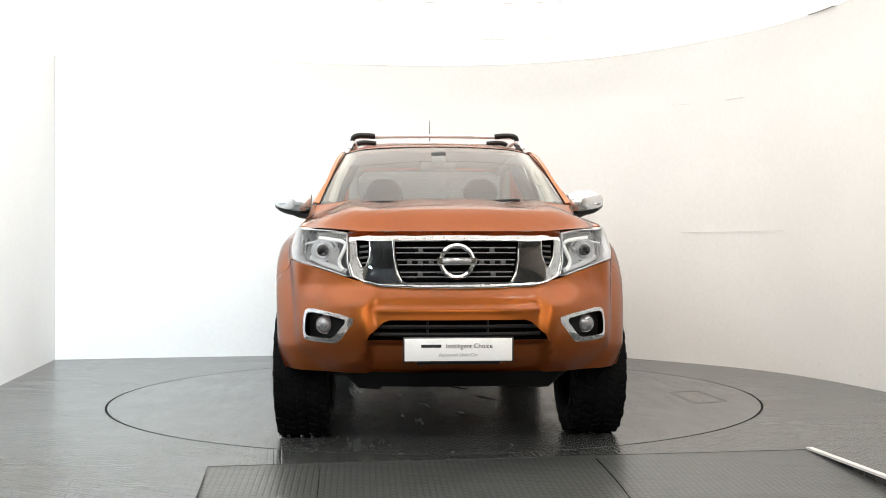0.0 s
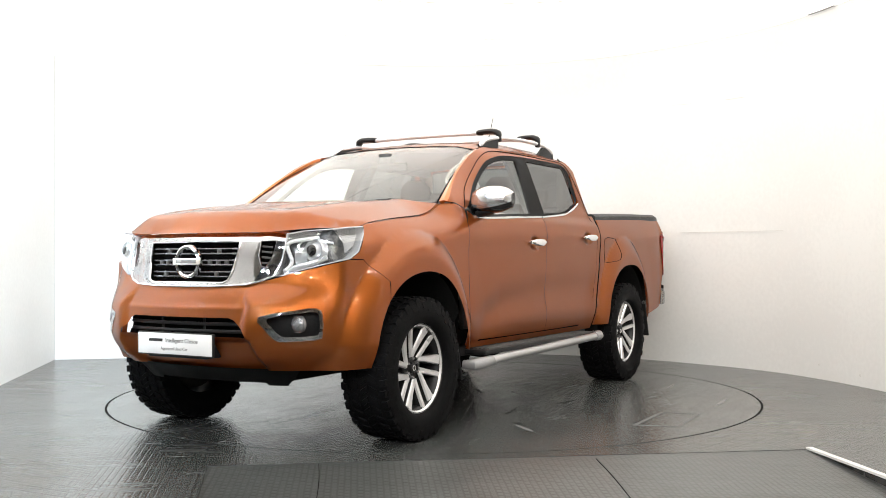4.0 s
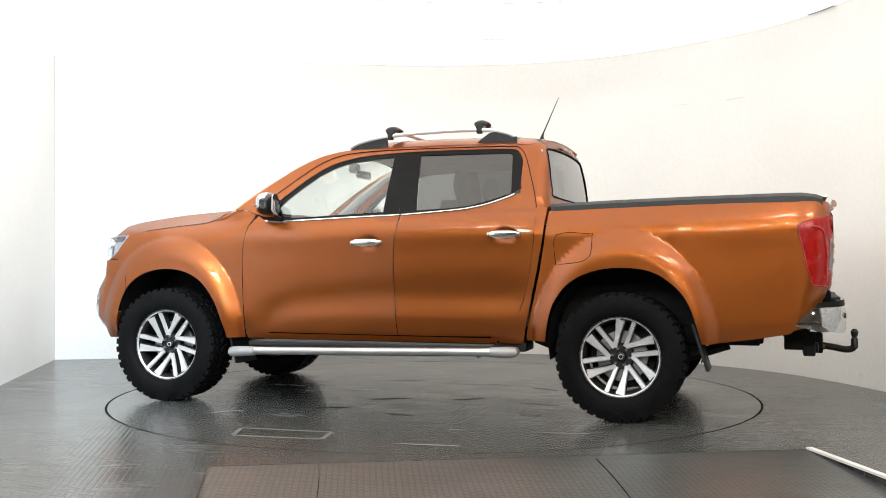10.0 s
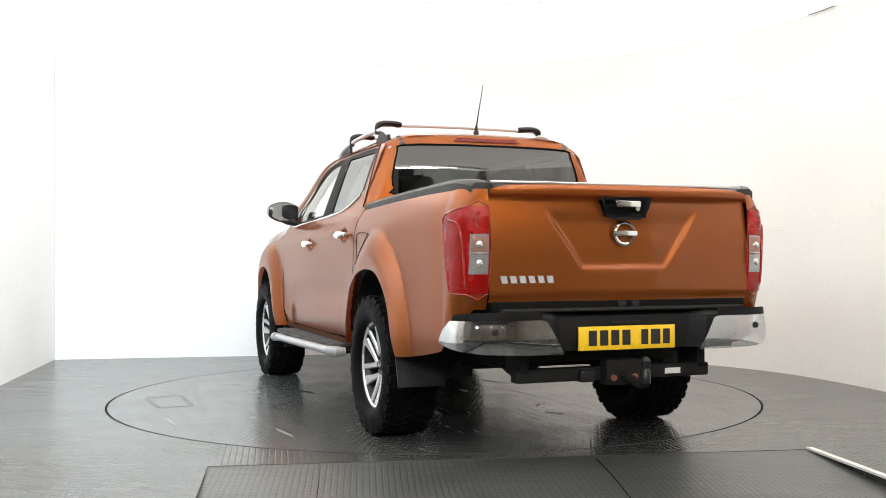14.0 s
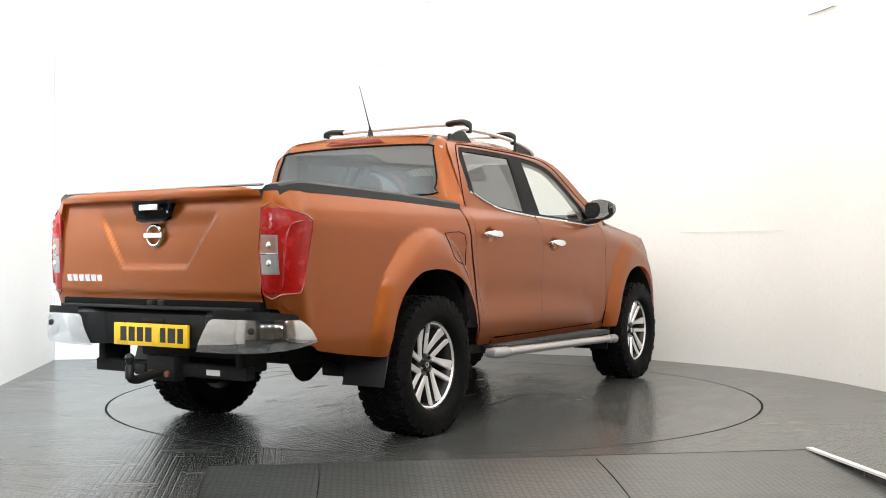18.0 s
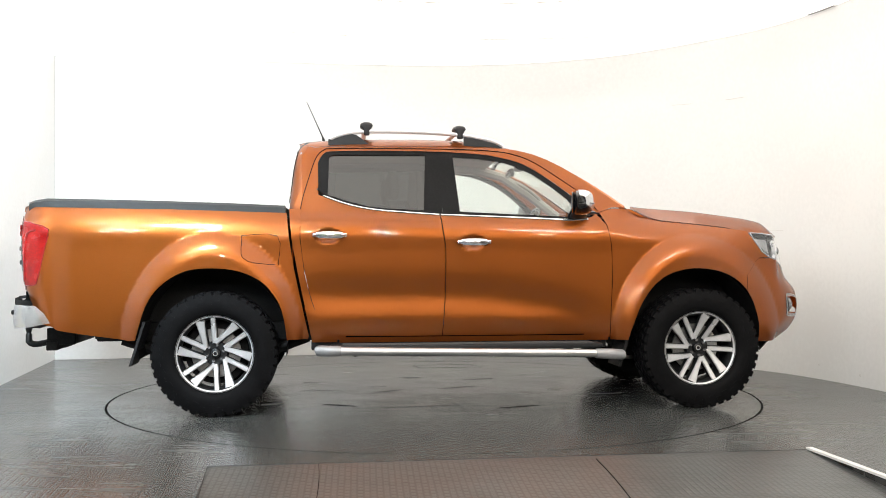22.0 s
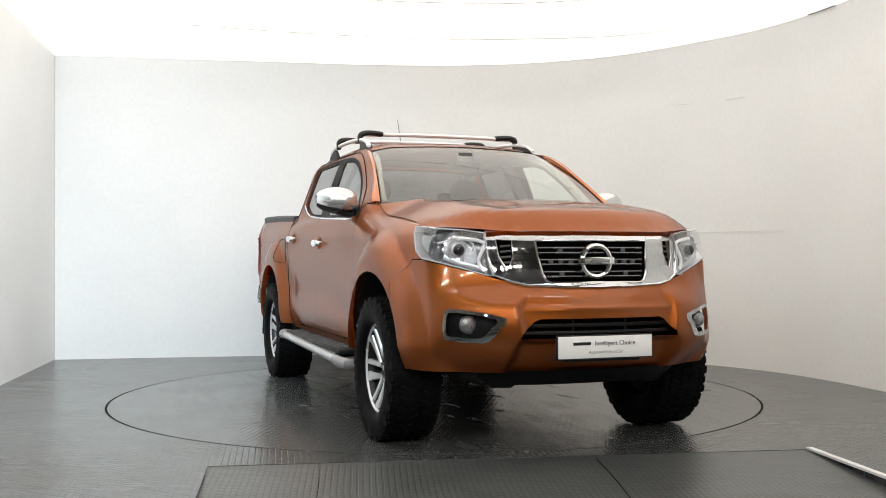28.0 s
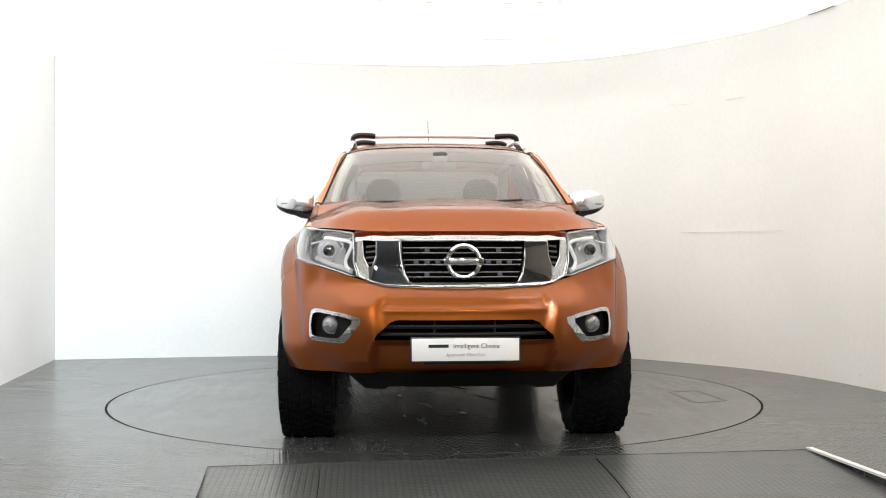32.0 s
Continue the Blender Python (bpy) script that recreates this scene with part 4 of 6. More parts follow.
        for z in (1.058, 0.972):
            part("lamp_bulb", spin([(0.0, -0.006), (0.010, -0.005), (0.016, 0.0)], 16, bed_corner_map(0.010, s)(0.048, z), "x"), "satin_chrome", tail)
        for z in (1.19, 1.155):
            f = bed_corner_map(0.006, s)
            part("lamp_bulb", spin([(0.0, 0.003), (0.016, 0.002), (0.02, 0.0)], 16, f(0.05, z), "x"), "tail_dark_red", tail)
        # fuel flap
        f = side_map(s, 0.001)
        lid = smooth_line([(-1.09, 1.135), (-1.30, 1.138), (-1.312, 1.125), (-1.312, 1.02), (-1.285, 0.985), (-1.24, 0.967), (-1.10, 0.952), (-1.085, 0.97)], 3, closed=True)
        part("fuel_flap", tube([f(*p) for p in lid + lid[:1]], 0.0022, 6), "seam_black", bed)
        # wheel house liners
        for xc, top in ((1.637, 0.42), (-1.495, 0.43)):
            bm, rows = bmesh.new(), []
            for k in range(25):
                a = math.pi * k / 24
                x, z = xc + 0.475 * math.cos(a), top + 0.515 * math.sin(a)
                if k in (0, 24):
                    x, z = x - 0.02 * math.cos(a), 0.36 if xc < 0 or k else 0.42
                rows.append([bm.verts.new((x, s * (0.905 if z > 0.62 else 0.855), z)), bm.verts.new((x, s * 0.50, z))])
            for a, b in zip(rows, rows[1:]):
                bm.faces.new((a[0], a[1], b[1], b[0]))
            bm.faces.new([r[1] for r in rows])
            part("wheel_liner", bm, "underbody_black", truck)
        # mud flaps
        for xa, xb, y0, y1, z0, z1 in ((1.245, 1.145, 0.60, 0.875, 0.275, 0.62), (-1.90, -1.985, 0.67, 0.93, 0.325, 0.60)):
            rows = [[(xa + (xb - xa) * t, s * y0, z1 + (z0 - z1) * t), (xa + (xb - xa) * t, s * y1, z1 + (z0 - z1) * t), (xa + (xb - xa) * t - 0.016, s * y1, z1 + (z0 - z1) * t), (xa + (xb - xa) * t - 0.016, s * y0, z1 + (z0 - z1) * t)] for t in (0, 0.3, 0.6, 0.85, 1)]
            part("mud_flap", loft(rows), "black_plastic", truck)
        # side step
        step = part("side_step", tube(smooth_line([(1.125, s * 0.90, 0.365), (1.10, s * 0.955, 0.368), (0.95, s * 0.965, 0.375), (0.1, s * 0.968, 0.392), (-0.7, s * 0.965, 0.408), (-0.81, s * 0.955, 0.410), (-0.835, s * 0.90, 0.41)], 4), 0.027, 14), "satin_aluminium", truck, "satin aluminium side step tube")
        part("tread_pad", boxes([((-0.76, s * 0.865 - 0.095, 0.408), (1.00, s * 0.865 + 0.095, 0.440))], 0.01), "black_plastic", step)
        for k in range(5):
            y = s * (0.83 + 0.028 * k)
            part("tread_rib", boxes([((-0.68, y - 0.006, 0.438), (0.94, y + 0.006, 0.446))], 0.002), "trim_grey", step)
        part("end_cap", tube([(1.13, s * 0.88, 0.362), (1.125, s * 0.945, 0.362), (1.06, s * 0.966, 0.368), (0.95, s * 0.968, 0.374)], [0.026, 0.034, 0.035, 0.032], 14), "step_cap", step, "grey plastic end cap")
        part("end_cap", tube([(-0.835, s * 0.90, 0.41), (-0.83, s * 0.945, 0.41), (-0.78, s * 0.966, 0.409), (-0.69, s * 0.967, 0.408)], [0.026, 0.034, 0.035, 0.032], 14), "step_cap", step, "grey plastic end cap")
        for x in (0.8, 0.1, -0.6):
            part("bracket", tube([(x, s * 0.55, 0.44), (x, s * 0.75, 0.40), (x, s * 0.93, 0.385)], 0.02, 8), "underbody_black", step)
        # door mirror: a black shell under a chrome cap
        def mirror_rings(grow, low, rear):
            rings = []
            for k in range(15):
                t = k / 14
                g = math.sin(math.pi * (0.13 + 0.83 * t)) ** 0.42
                hz, hx = 0.086 * g * grow, 0.112 * g * grow * (1.0 - 0.15 * t)
                zc, xc = 1.345 + 0.010 * t, 0.862 - 0.035 * t
                ring = []
                for j in range(28):
                    q = 2 * math.pi * j / 28
                    c, w = math.copysign(abs(math.cos(q)) ** 0.7, math.cos(q)), math.copysign(abs(math.sin(q)) ** 0.7, math.sin(q))
                    ring.append((xc + hx * c * (1.0 if c > 0 else rear), s * (0.828 + 0.235 * t), zc + hz * max(low + 0.22 * t, w)))
                rings.append(ring)
            return rings
        mirror = part("door_mirror", loft(mirror_rings(1.0, -0.72, 0.15)), "satin_chrome", truck, "chrome door mirror with indicator strip")
        part("mirror_shell", loft(mirror_rings(0.955, -1.4, 0.48)), "gloss_black", mirror)
        foot = [(0.80, 1.262, 0.050, 0.020), (0.86, 1.266, 0.056, 0.022), (0.91, 1.276, 0.058, 0.024), (0.95, 1.292, 0.050, 0.022)]
        part("mirror_foot", loft([[(0.862 + w * math.cos(q), s * y, z + h * math.sin(q)) for q in [2 * math.pi * j / 14 for j in range(14)]] for y, z, w, h in foot]), "black_plastic", mirror)
        part("sail_panel", sheet([[(0.955, 1.265), (0.93, 1.315), (0.845, 1.385), (0.83, 1.30), (0.80, 1.262)]], side_map(s, 0.004), 0.05, inset=(0, -s * 0.012, 0)), "gloss_black", mirror)
        part("indicator", boxes([((0.900, min(s * 0.92, s * 1.03), 1.337), (0.930, max(s * 0.90, s * 1.035), 1.347))], 0.003), "lamp_smoke", mirror)
        part("mirror_glass", prism([(0.86, 1.288), (0.865, 1.412), (0.98, 1.425), (1.035, 1.405), (1.04, 1.31), (0.98, 1.282)], lambda a, b, d: (0.806 - d - 0.25 * (a - 0.95), s * a, b), 0.006), "chrome", mirror, "mirror glass")

    # cab back with its window

    def edge(z):
        return half_width(-0.93, z) + 0.03
    levels = [1.20, 1.3, 1.4, 1.5, 1.6, 1.66, 1.70, 1.725]
    line = [(edge(z), z) for z in levels] + [(0.5, 1.765), (0, 1.775), (-0.5, 1.765)] + [(-edge(z), z) for z in levels[::-1]]
    hole = smooth_line([(0.62, 1.385), (0.635, 1.42), (0.645, 1.49), (0.60, 1.66), (0.565, 1.70), (0.3, 1.71), (0, 1.712), (-0.3, 1.71), (-0.565, 1.70), (-0.60, 1.66), (-0.645, 1.49), (-0.635, 1.42), (-0.62, 1.385), (0, 1.375)], 2, closed=True)
    back = part("cab_back", sheet([line], cab_rear_map(), 0.045, holes=[hole], inset=(0.02, 0, 0)), "orange_paint", truck)
    g = part("rear_window", sheet([hole], cab_rear_map(-0.003), 0.06), "privacy_glass", truck, "dark tinted rear window")
    g.visible_shadow = False
    hf = cab_rear_map(0.0)
    part("window_seal", tube([hf(*p) for p in hole + hole[:1]], 0.006, 6), "seam_black", g)
    lamp = part("brake_lamp", sheet([[(-0.235, 1.735), (0.235, 1.735), (0.195, 1.757), (-0.195, 1.757)]], cab_rear_map(0.012), 0.05, inset=(0.012, 0, 0)), "tail_dark_red", truck, "dark red high brake lamp")
    for s in (1, -1):
        part("roof_joint", sheet([[(s * 0.545, 1.705), (s * 0.56, 1.765), (s * 0.59, 1.762), (s * 0.58, 1.705)]], cab_rear_map(0.002), 0.04), "trim_grey", back)

    # roof, headliner, windscreen
    roof_line = [(0.512, 0.0), (0.508, 0.3), (0.500, 0.5), (0.485, 0.60)] + [(x, 0.628) for x in (0.2, 0.0, -0.3, -0.6)] + [(-0.86, 0.615), (-0.93, 0.57), (-0.965, 0.5), (-0.972, 0.0)]
    roof_line = roof_line + [(x, -y) for x, y in roof_line[::-1] if y > 0]
    roof = part("roof", sheet([roof_line], lambda u, v: (u, v, roof_z(u, v)), 0.05, inset=(0, 0, -0.012)), "orange_paint", truck)
    part("headliner", sheet([[(x * 0.97 - 0.02, y * 0.97) for x, y in roof_line]], lambda u, v: (u, v, roof_z(u, v) - 0.045), 0.1, inset=(0, 0, -0.006)), "headliner", truck, "pale grey cloth headliner")
    g = part("windscreen", sheet([[(-0.985, 0.0), (0.985, 0.0), (0.985, 0.985), (-0.985, 0.985)]], screen_map(), 0.07), "windscreen_glass", truck, "clear laminated windscreen")
    g.visible_shadow = False
    f = screen_map(0.001)
    rim = [f(-1, t / 10) for t in range(11)] + [f(t / 5 - 1, 1) for t in range(1, 11)] + [f(1, 1 - t / 10) for t in range(1, 11)]
    part("screen_seal", tube(rim, 0.0035, 8), "seam_black", g)
    part("screen_band", sheet([[(-0.98, 0.965), (0.98, 0.965), (0.98, 0.99), (-0.98, 0.99)], [(-0.985, 0.0), (0.985, 0.0), (0.985, 0.035), (-0.985, 0.035)]], screen_map(-0.002), 0.08), "seam_black", g)
    for s in (1, -1):
        rows = []
        for k in range(15):
            v = k / 14
            p = Vector(screen_map(0.004)(s * 1.008, v))
            xe = lerp_table([(1.30, 1.205), (1.326, 1.185), (1.405, 1.085), (1.478, 0.985), (1.545, 0.885), (1.605, 0.785), (1.655, 0.685), (1.69, 0.595), (1.718, 0.485), (1.728, 0.42)], p.z)
            q = Vector((xe - 0.004, s * (half_width(xe, p.z) + 0.001), p.z))
            mid = (p + q) / 2 + Vector((0.006, s * 0.004, 0.006))
            rows.append([p, mid, q, q - Vector((0, s * 0.02, 0)), p - Vector((0.02, 0, 0.02))])
        part("screen_pillar", loft(rows), "orange_paint", truck)
        corner = [(1.25, 0.766), (1.215, 0.78), (1.10, 0.80), (1.00, 0.815), (1.00, 0.70), (1.17, 0.70)]
        part("scuttle_corner", sheet([[(a, s * b) for a, b in corner]], lambda u, v: (u, v, 1.322 - 0.03 * max(0, abs(v) - 0.76) / 0.05), 0.05, inset=(0, 0, -0.02)), "orange_paint", truck)
    part("mirror_mount", boxes([((0.60, -0.05, 1.63), (0.66, 0.05, 1.70))], 0.012), "trim_grey", g)
    part("rear_view_mirror", boxes([((0.545, -0.12, 1.585), (0.575, 0.12, 1.645))], 0.012), "gloss_black", g)
    for a, b in ((-0.66, 0.02), (0.02, 0.62)):
        f = screen_map(0.012)
        part("wiper", tube([f(a, 0.012), f((a + b) / 2, 0.028), f(b, 0.045)], 0.008, 6), "black_plastic", g)
    part("cowl", sheet([[(1.24, -0.72), (1.40, -0.40), (1.43, 0.0), (1.40, 0.40), (1.24, 0.72), (1.12, 0.70), (1.28, 0.0), (1.12, -0.70)]], lambda u, v: (u, v, 1.292 + 0.02 * (v / 0.7) ** 2), 0.08, inset=(0, 0, -0.02)), "black_plastic", truck)

    # bonnet
    half = [(hood_lead(y) - 0.003, y) for y in (0, 0.1, 0.2, 0.3, 0.4, 0.47, 0.53, 0.58, 0.62, 0.66, 0.70)] + [(2.15, 0.742), (2.05, 0.768), (1.9, 0.772), (1.72, 0.772), (1.46, 0.772), (1.40, 0.773), (1.33, 0.773), (1.25, 0.768), (1.27, 0.65), (1.33, 0.5), (1.385, 0.3), (1.41, 0.15), (1.415, 0.0)]
    hood_line = half + [(x, -y) for x, y in half[::-1] if y > 0]
    part("bonnet", sheet([hood_line], lambda u, v: (u, v, hood_z(u, v)), 0.04, inset=(0, 0, -0.02)), "orange_paint", truck)

    for s in (1, -1):
        wing_top = [(1.20, 1.318), (1.245, 1.308), (1.325, 1.266), (1.395, 1.243), (1.46, 1.231), (1.72, 1.207), (1.9, 1.187), (2.04, 1.168)]
        rows = []
        for k in range(29):
            x = 1.225 + 0.795 * k / 28
            zt = lerp_table(wing_top, x) - 0.004
            a, b = Vector((x, s * 0.766, hood_z(x, 0.766) - 0.006)), Vector((x, s * (half_width(x, zt) - 0.004), zt))
            rows.append([a, (a + b) / 2, b, b - Vector((0, s * 0.012, 0.012)), a - Vector((0, 0, 0.014))])
        part("wing_gutter", loft(rows), "orange_paint", truck)
        part("bonnet_gap", tube([(x, s * 0.7745, hood_z(x, 0.772) + 0.001) for x in (2.04, 1.9, 1.75, 1.6, 1.46, 1.40, 1.33, 1.27)], 0.0014, 6), "seam_black", truck)

    # front bumper
    fl = nose_map()
    se = s_at_x(2.083)
    fog = [(0.735, 0.742), (0.66, 0.735), (0.50, 0.703), (0.525, 0.65), (0.575, 0.592), (0.62, 0.585), (0.735, 0.592), (0.752, 0.62), (0.752, 0.71)]
    fog = smooth_line(fog, 2, closed=True)
    fogs = [[(s_at_y(s * y), z) for y, z in fog] for s in (1, -1)]
    low = [(s_at_y(y), z) for y, z in [(-0.43, 0.60), (-0.42, 0.625), (-0.36, 0.685), (-0.33, 0.697), (0.33, 0.697), (0.36, 0.685), (0.42, 0.625), (0.43, 0.60)]]
    tops = [(0.0, 0.846), (s_at_y(0.20), 0.848), (s_at_y(0.36), 0.855), (s_at_y(0.43), 0.866), (s_at_y(0.52), 0.887), (s_at_y(0.65), 0.922), (s_at_y(0.76), 0.952), (s_at_x(2.20), 0.985), (s_at_x(2.105), 0.985), (s_at_x(1.99), 0.876)]
    arch = [(s_at_x(1.988), z_seam)] + [(s_at_x(min(p[0], 2.085)), p[1]) for p in arch_f if 1.985 < p[0] and p[1] > 0.415][::-1]
    lows = [(s_at_x(2.085), 0.432), (s_at_x(2.2), 0.428), (s_at_y(0.70), 0.425), (s_at_y(0.45), 0.425), (0.0, 0.425)]
    half = tops + arch + lows
    line = half + [(-a, b) for a, b in half[::-1] if a > 1e-6]
    bumper = part("front_bumper", sheet([line], nose_map(), 0.02, holes=fogs + [low], inset=(-0.03, 0, 0)), "orange_paint", truck)
    part("lower_grille", sheet([[(s_at_y(-0.46), 0.585), (s_at_y(0.46), 0.585), (s_at_y(0.40), 0.71), (s_at_y(-0.40), 0.71)]], nose_map(-0.07, False), 0.1, inset=(-0.02, 0, 0)), "seam_black", bumper)
    for z in (0.625, 0.662):
        f = nose_map(-0.045, False)
        part("grille_bar", tube([f(s_at_y(y), z) for y in (-0.42, -0.3, -0.15, 0, 0.15, 0.3, 0.42)], 0.010, 6), "black_plastic", bumper)
    for y in (-0.15, 0.15):
        f = nose_map(-0.05, False)
        part("grille_bar", tube([f(s_at_y(y), 0.60), f(s_at_y(y), 0.695)], 0.006, 6), "black_plastic", bumper)
    part("chin_guard", sheet([[(-s_at_y(0.70), 0.43), (-s_at_y(0.68), 0.375), (-s_at_y(0.60), 0.335), (-s_at_y(0.45), 0.335), (-s_at_y(0.43), 0.35), (s_at_y(0.43), 0.35), (s_at_y(0.45), 0.335), (s_at_y(0.60), 0.335), (s_at_y(0.68), 0.375), (s_at_y(0.70), 0.43)]], nose_map(-0.03, False), 0.05, inset=(-0.05, 0, 0)), "black_plastic", bumper, "black plastic chin guard")
    for s in (1, -1):
        hole = [(s_at_y(s * y), z) for y, z in fog]
        cu, cv = sum(p[0] for p in hole) / len(hole), sum(p[1] for p in hole) / len(hole)
        inner = [(cu + (u - cu) * 0.83 + s * 0.010, cv + (v - cv) * 0.78 + 0.004) for u, v in hole]
        bez = part("fog_bezel", sheet([[(cu + (u - cu) * 1.04, cv + (v - cv) * 1.05) for u, v in hole]], nose_map(0.004), 0.03, holes=[inner], inset=(-0.03, 0, 0)), "chrome", bumper, "chrome fog lamp surround")
        part("fog_recess", sheet([[(cu + (u - cu) * 1.02, cv + (v - cv) * 1.02) for u, v in hole]], nose_map(-0.035, False), 0.04, inset=(-0.02, 0, 0)), "black_plastic", bumper)
        f = nose_map(-0.03, False)
        c = f(s_at_y(s * 0.665), 0.667)
        part("fog_lamp", spin([(0.0, 0.022), (0.018, 0.021), (0.034, 0.014), (0.040, 0.004), (0.044, 0.006), (0.046, -0.01)], 24, c, "x"), "lamp_smoke", bumper, "round fog lamp")
        part("fog_lens", spin([(0.0, 0.030), (0.02, 0.028), (0.036, 0.018), (0.041, 0.006)], 24, c, "x"), "lamp_glass", bumper)
    # show plate on the bumper
    plate = part("show_plate", boxes([((2.575, -0.265, 0.497), (2.590, 0.265, 0.617))], 0.004), "ink_black", truck, "white plate with dealer wording")
    part("plate_bracket", boxes([((2.46, -0.20, 0.485), (2.576, 0.20, 0.60))], 0.006), "black_plastic", plate)
    part("plate_face", boxes([((2.589, -0.258, 0.503), (2.5935, 0.258, 0.611))], 0.002), "plate_white", plate)
    turn = Matrix(((0, 0, 1, 2.5938), (1, 0, 0, 0), (0, 1, 0, 0), (0, 0, 0, 1)))
    part("word_bar", boxes([((2.5935, -0.178 + 0.0, 0.567), (2.5942, -0.082, 0.582))], 0), "ink_black", plate)
    lettering("wording", "Intelligent Choice", 0.0315, turn @ pose(0.052, 0.574, 0), "ink_black", plate)
    lettering("wording", "Approved Used Car", 0.023, turn @ pose(0, 0.532, 0), "ink_grey", plate)

    # grille and its chrome surround
    def nz(points):
        return [(s_at_y(y), z) for y, z in points]
    half = [(0.0, 1.131), (0.2, 1.131), (0.40, 1.129), (0.585, 1.126), (0.592, 1.10), (0.565, 0.98), (0.533, 0.905), (0.47, 0.879), (0.39, 0.861), (0.20, 0.853), (0.0, 0.851)]
    line = nz(half) + nz([(-y, z) for y, z in half[::-1] if y > 0])
    centre = nz([(-0.335, 1.082), (0.335, 1.082), (0.325, 1.0), (0.305, 0.915), (0.285, 0.882), (0.26, 0.871), (-0.26, 0.871), (-0.285, 0.882), (-0.305, 0.915), (-0.325, 1.0)])
    vents = [nz([(s * 0.462, 1.082), (s * 0.535, 1.086), (s * 0.522, 1.00), (s * 0.495, 0.950), (s * 0.472, 0.955), (s * 0.455, 1.01)]) for s in (1, -1)]
    gm = nose_map(0.010, False)

    def grille_skin(u, z):
        x, y, zz = gm(u, z)
        w = abs(y)
        x -= 0.030 * max(0.0, (z - 1.090) / 0.041) ** 1.2 * 0.48 + 0.020 * ease(0.42, 0.54, w) ** 1.5
        return (x, y, zz)
    grille = part("grille", sheet([line], grille_skin, 0.018, holes=[centre] + vents, inset=(-0.03, 0, 0)), "chrome", truck, "chrome grille surround with dark slats")
    part("grille_backing", sheet([nz([(-0.55, 1.10), (0.55, 1.10), (0.49, 0.88), (-0.49, 0.88)])], nose_map(-0.055, False), 0.1, inset=(-0.02, 0, 0)), "seam_black", grille)
    for outline, radius in ((centre, 0.0065), (line, 0.0055), (vents[0], 0.0035), (vents[1], 0.0035)):
        edge_line = [grille_skin(*p) for p in outline]
        part("grille_edge", tube(edge_line + edge_line[:1], radius, 8), "chrome", grille, "raised chrome edge")
    f = nose_map(-0.012, False)
    for z, w in ((1.045, 0.322), (1.020, 0.320), (0.985, 0.314), (0.962, 0.308), (0.925, 0.298), (0.902, 0.288)):
        pts = [f(s_at_y(w * t / 6), z) for t in range(-6, 7)]
        part("slat", tube(pts, 0.0070, 8, flat=0.62), "slat_grey", grille, "dark grey grille slat")
    for y in (0.13, 0.19, 0.25):
        for s in (1, -1):
            for z in (1.033, 0.973, 0.913):
                if (y == 0.19) or z == 0.973:
                    p = f(s_at_y(s * y), z)
                    part("slat_link", boxes([((p[0] - 0.008, p[1] - 0.012, p[2] - 0.012), (p[0] + 0.004, p[1] + 0.012, p[2] + 0.012))], 0.002), "trim_grey", grille)
    for s in (1, -1):
        f = nose_map(-0.010, False)
        for z in (1.055, 1.028, 1.0, 0.972):
            part("vent_slat", tube([f(s_at_y(s * y), z + (0.48 - y) * 0.1) for y in (0.465, 0.492, 0.518)], 0.006, 6), "trim_grey", grille)
    bx = nose_map(0.016, False)(0, 0.978)
    badge = part("badge", spin([(0.066, -0.008), (0.068, 0.006), (0.078, 0.012), (0.088, 0.006), (0.090, -0.012)], 40, (bx[0], 0, 0.978), "x"), "chrome", truck, "round chrome badge with a cross bar")
    part("badge_bar", boxes([((bx[0] - 0.01, -0.098, 0.960), (bx[0] + 0.014, 0.098, 0.998))], 0.006), "chrome", badge)
    part("badge_mark", boxes([((bx[0] + 0.012, -0.07, 0.970), (bx[0] + 0.0155, 0.07, 0.988))], 0.001), "lamp_smoke", badge)

    # headlamps
    for s in (1, -1):
        top = [(0.600, 1.118), (0.65, 1.125), (0.70, 1.133)]
        hl = [(s_at_y(y), z) for y, z in top] + [(s_at_x(2.25), 1.142), (s_at_x(2.15), 1.153), (s_at_x(2.06), 1.158), (s_at_x(2.07), 1.13), (s_at_x(2.135), 1.03), (s_at_x(2.19), 0.993), (s_at_y(0.765), 0.962), (s_at_y(0.67), 0.934), (s_at_y(0.58), 0.908), (s_at_y(0.548), 0.905), (s_at_y(0.578), 0.98)]
        hl = [(s * a, b) for a, b in hl]
        lens = part("headlamp", sheet([hl], nose_map(0.004, False), 0.03), "lamp_glass", truck, "clear headlamp with projector and LED strip")
        lens.visible_shadow = False
        part("housing", sheet([hl], nose_map(-0.055, False), 0.04), "lamp_bowl", lens)
        f0, f1 = nose_map(0.001, False), nose_map(-0.055, False)
        rim = [f0(*p) for p in hl]
        part("lamp_rim", tube(rim + rim[:1], 0.0035, 6), "lamp_silver", lens)
        bm, n = bmesh.new(), len(hl)
        a = [bm.verts.new(f0(*p)) for p in hl]
        b = [bm.verts.new(f1(*p)) for p in hl]
        for k in range(n):
            bm.faces.new((a[k], a[(k + 1) % n], b[(k + 1) % n], b[k]))
        part("lamp_wall", bm, "lamp_silver", lens)
        f = nose_map(-0.03, False)
        c = f(s * s_at_y(0.745), 1.035)
        part("projector", spin([(0.0, 0.040), (0.02, 0.036), (0.034, 0.022), (0.040, 0.0), (0.046, 0.004), (0.056, 0.012), (0.060, 0.0), (0.062, -0.03)], 28, c, "x"), "lamp_silver", lens, "round projector lamp")
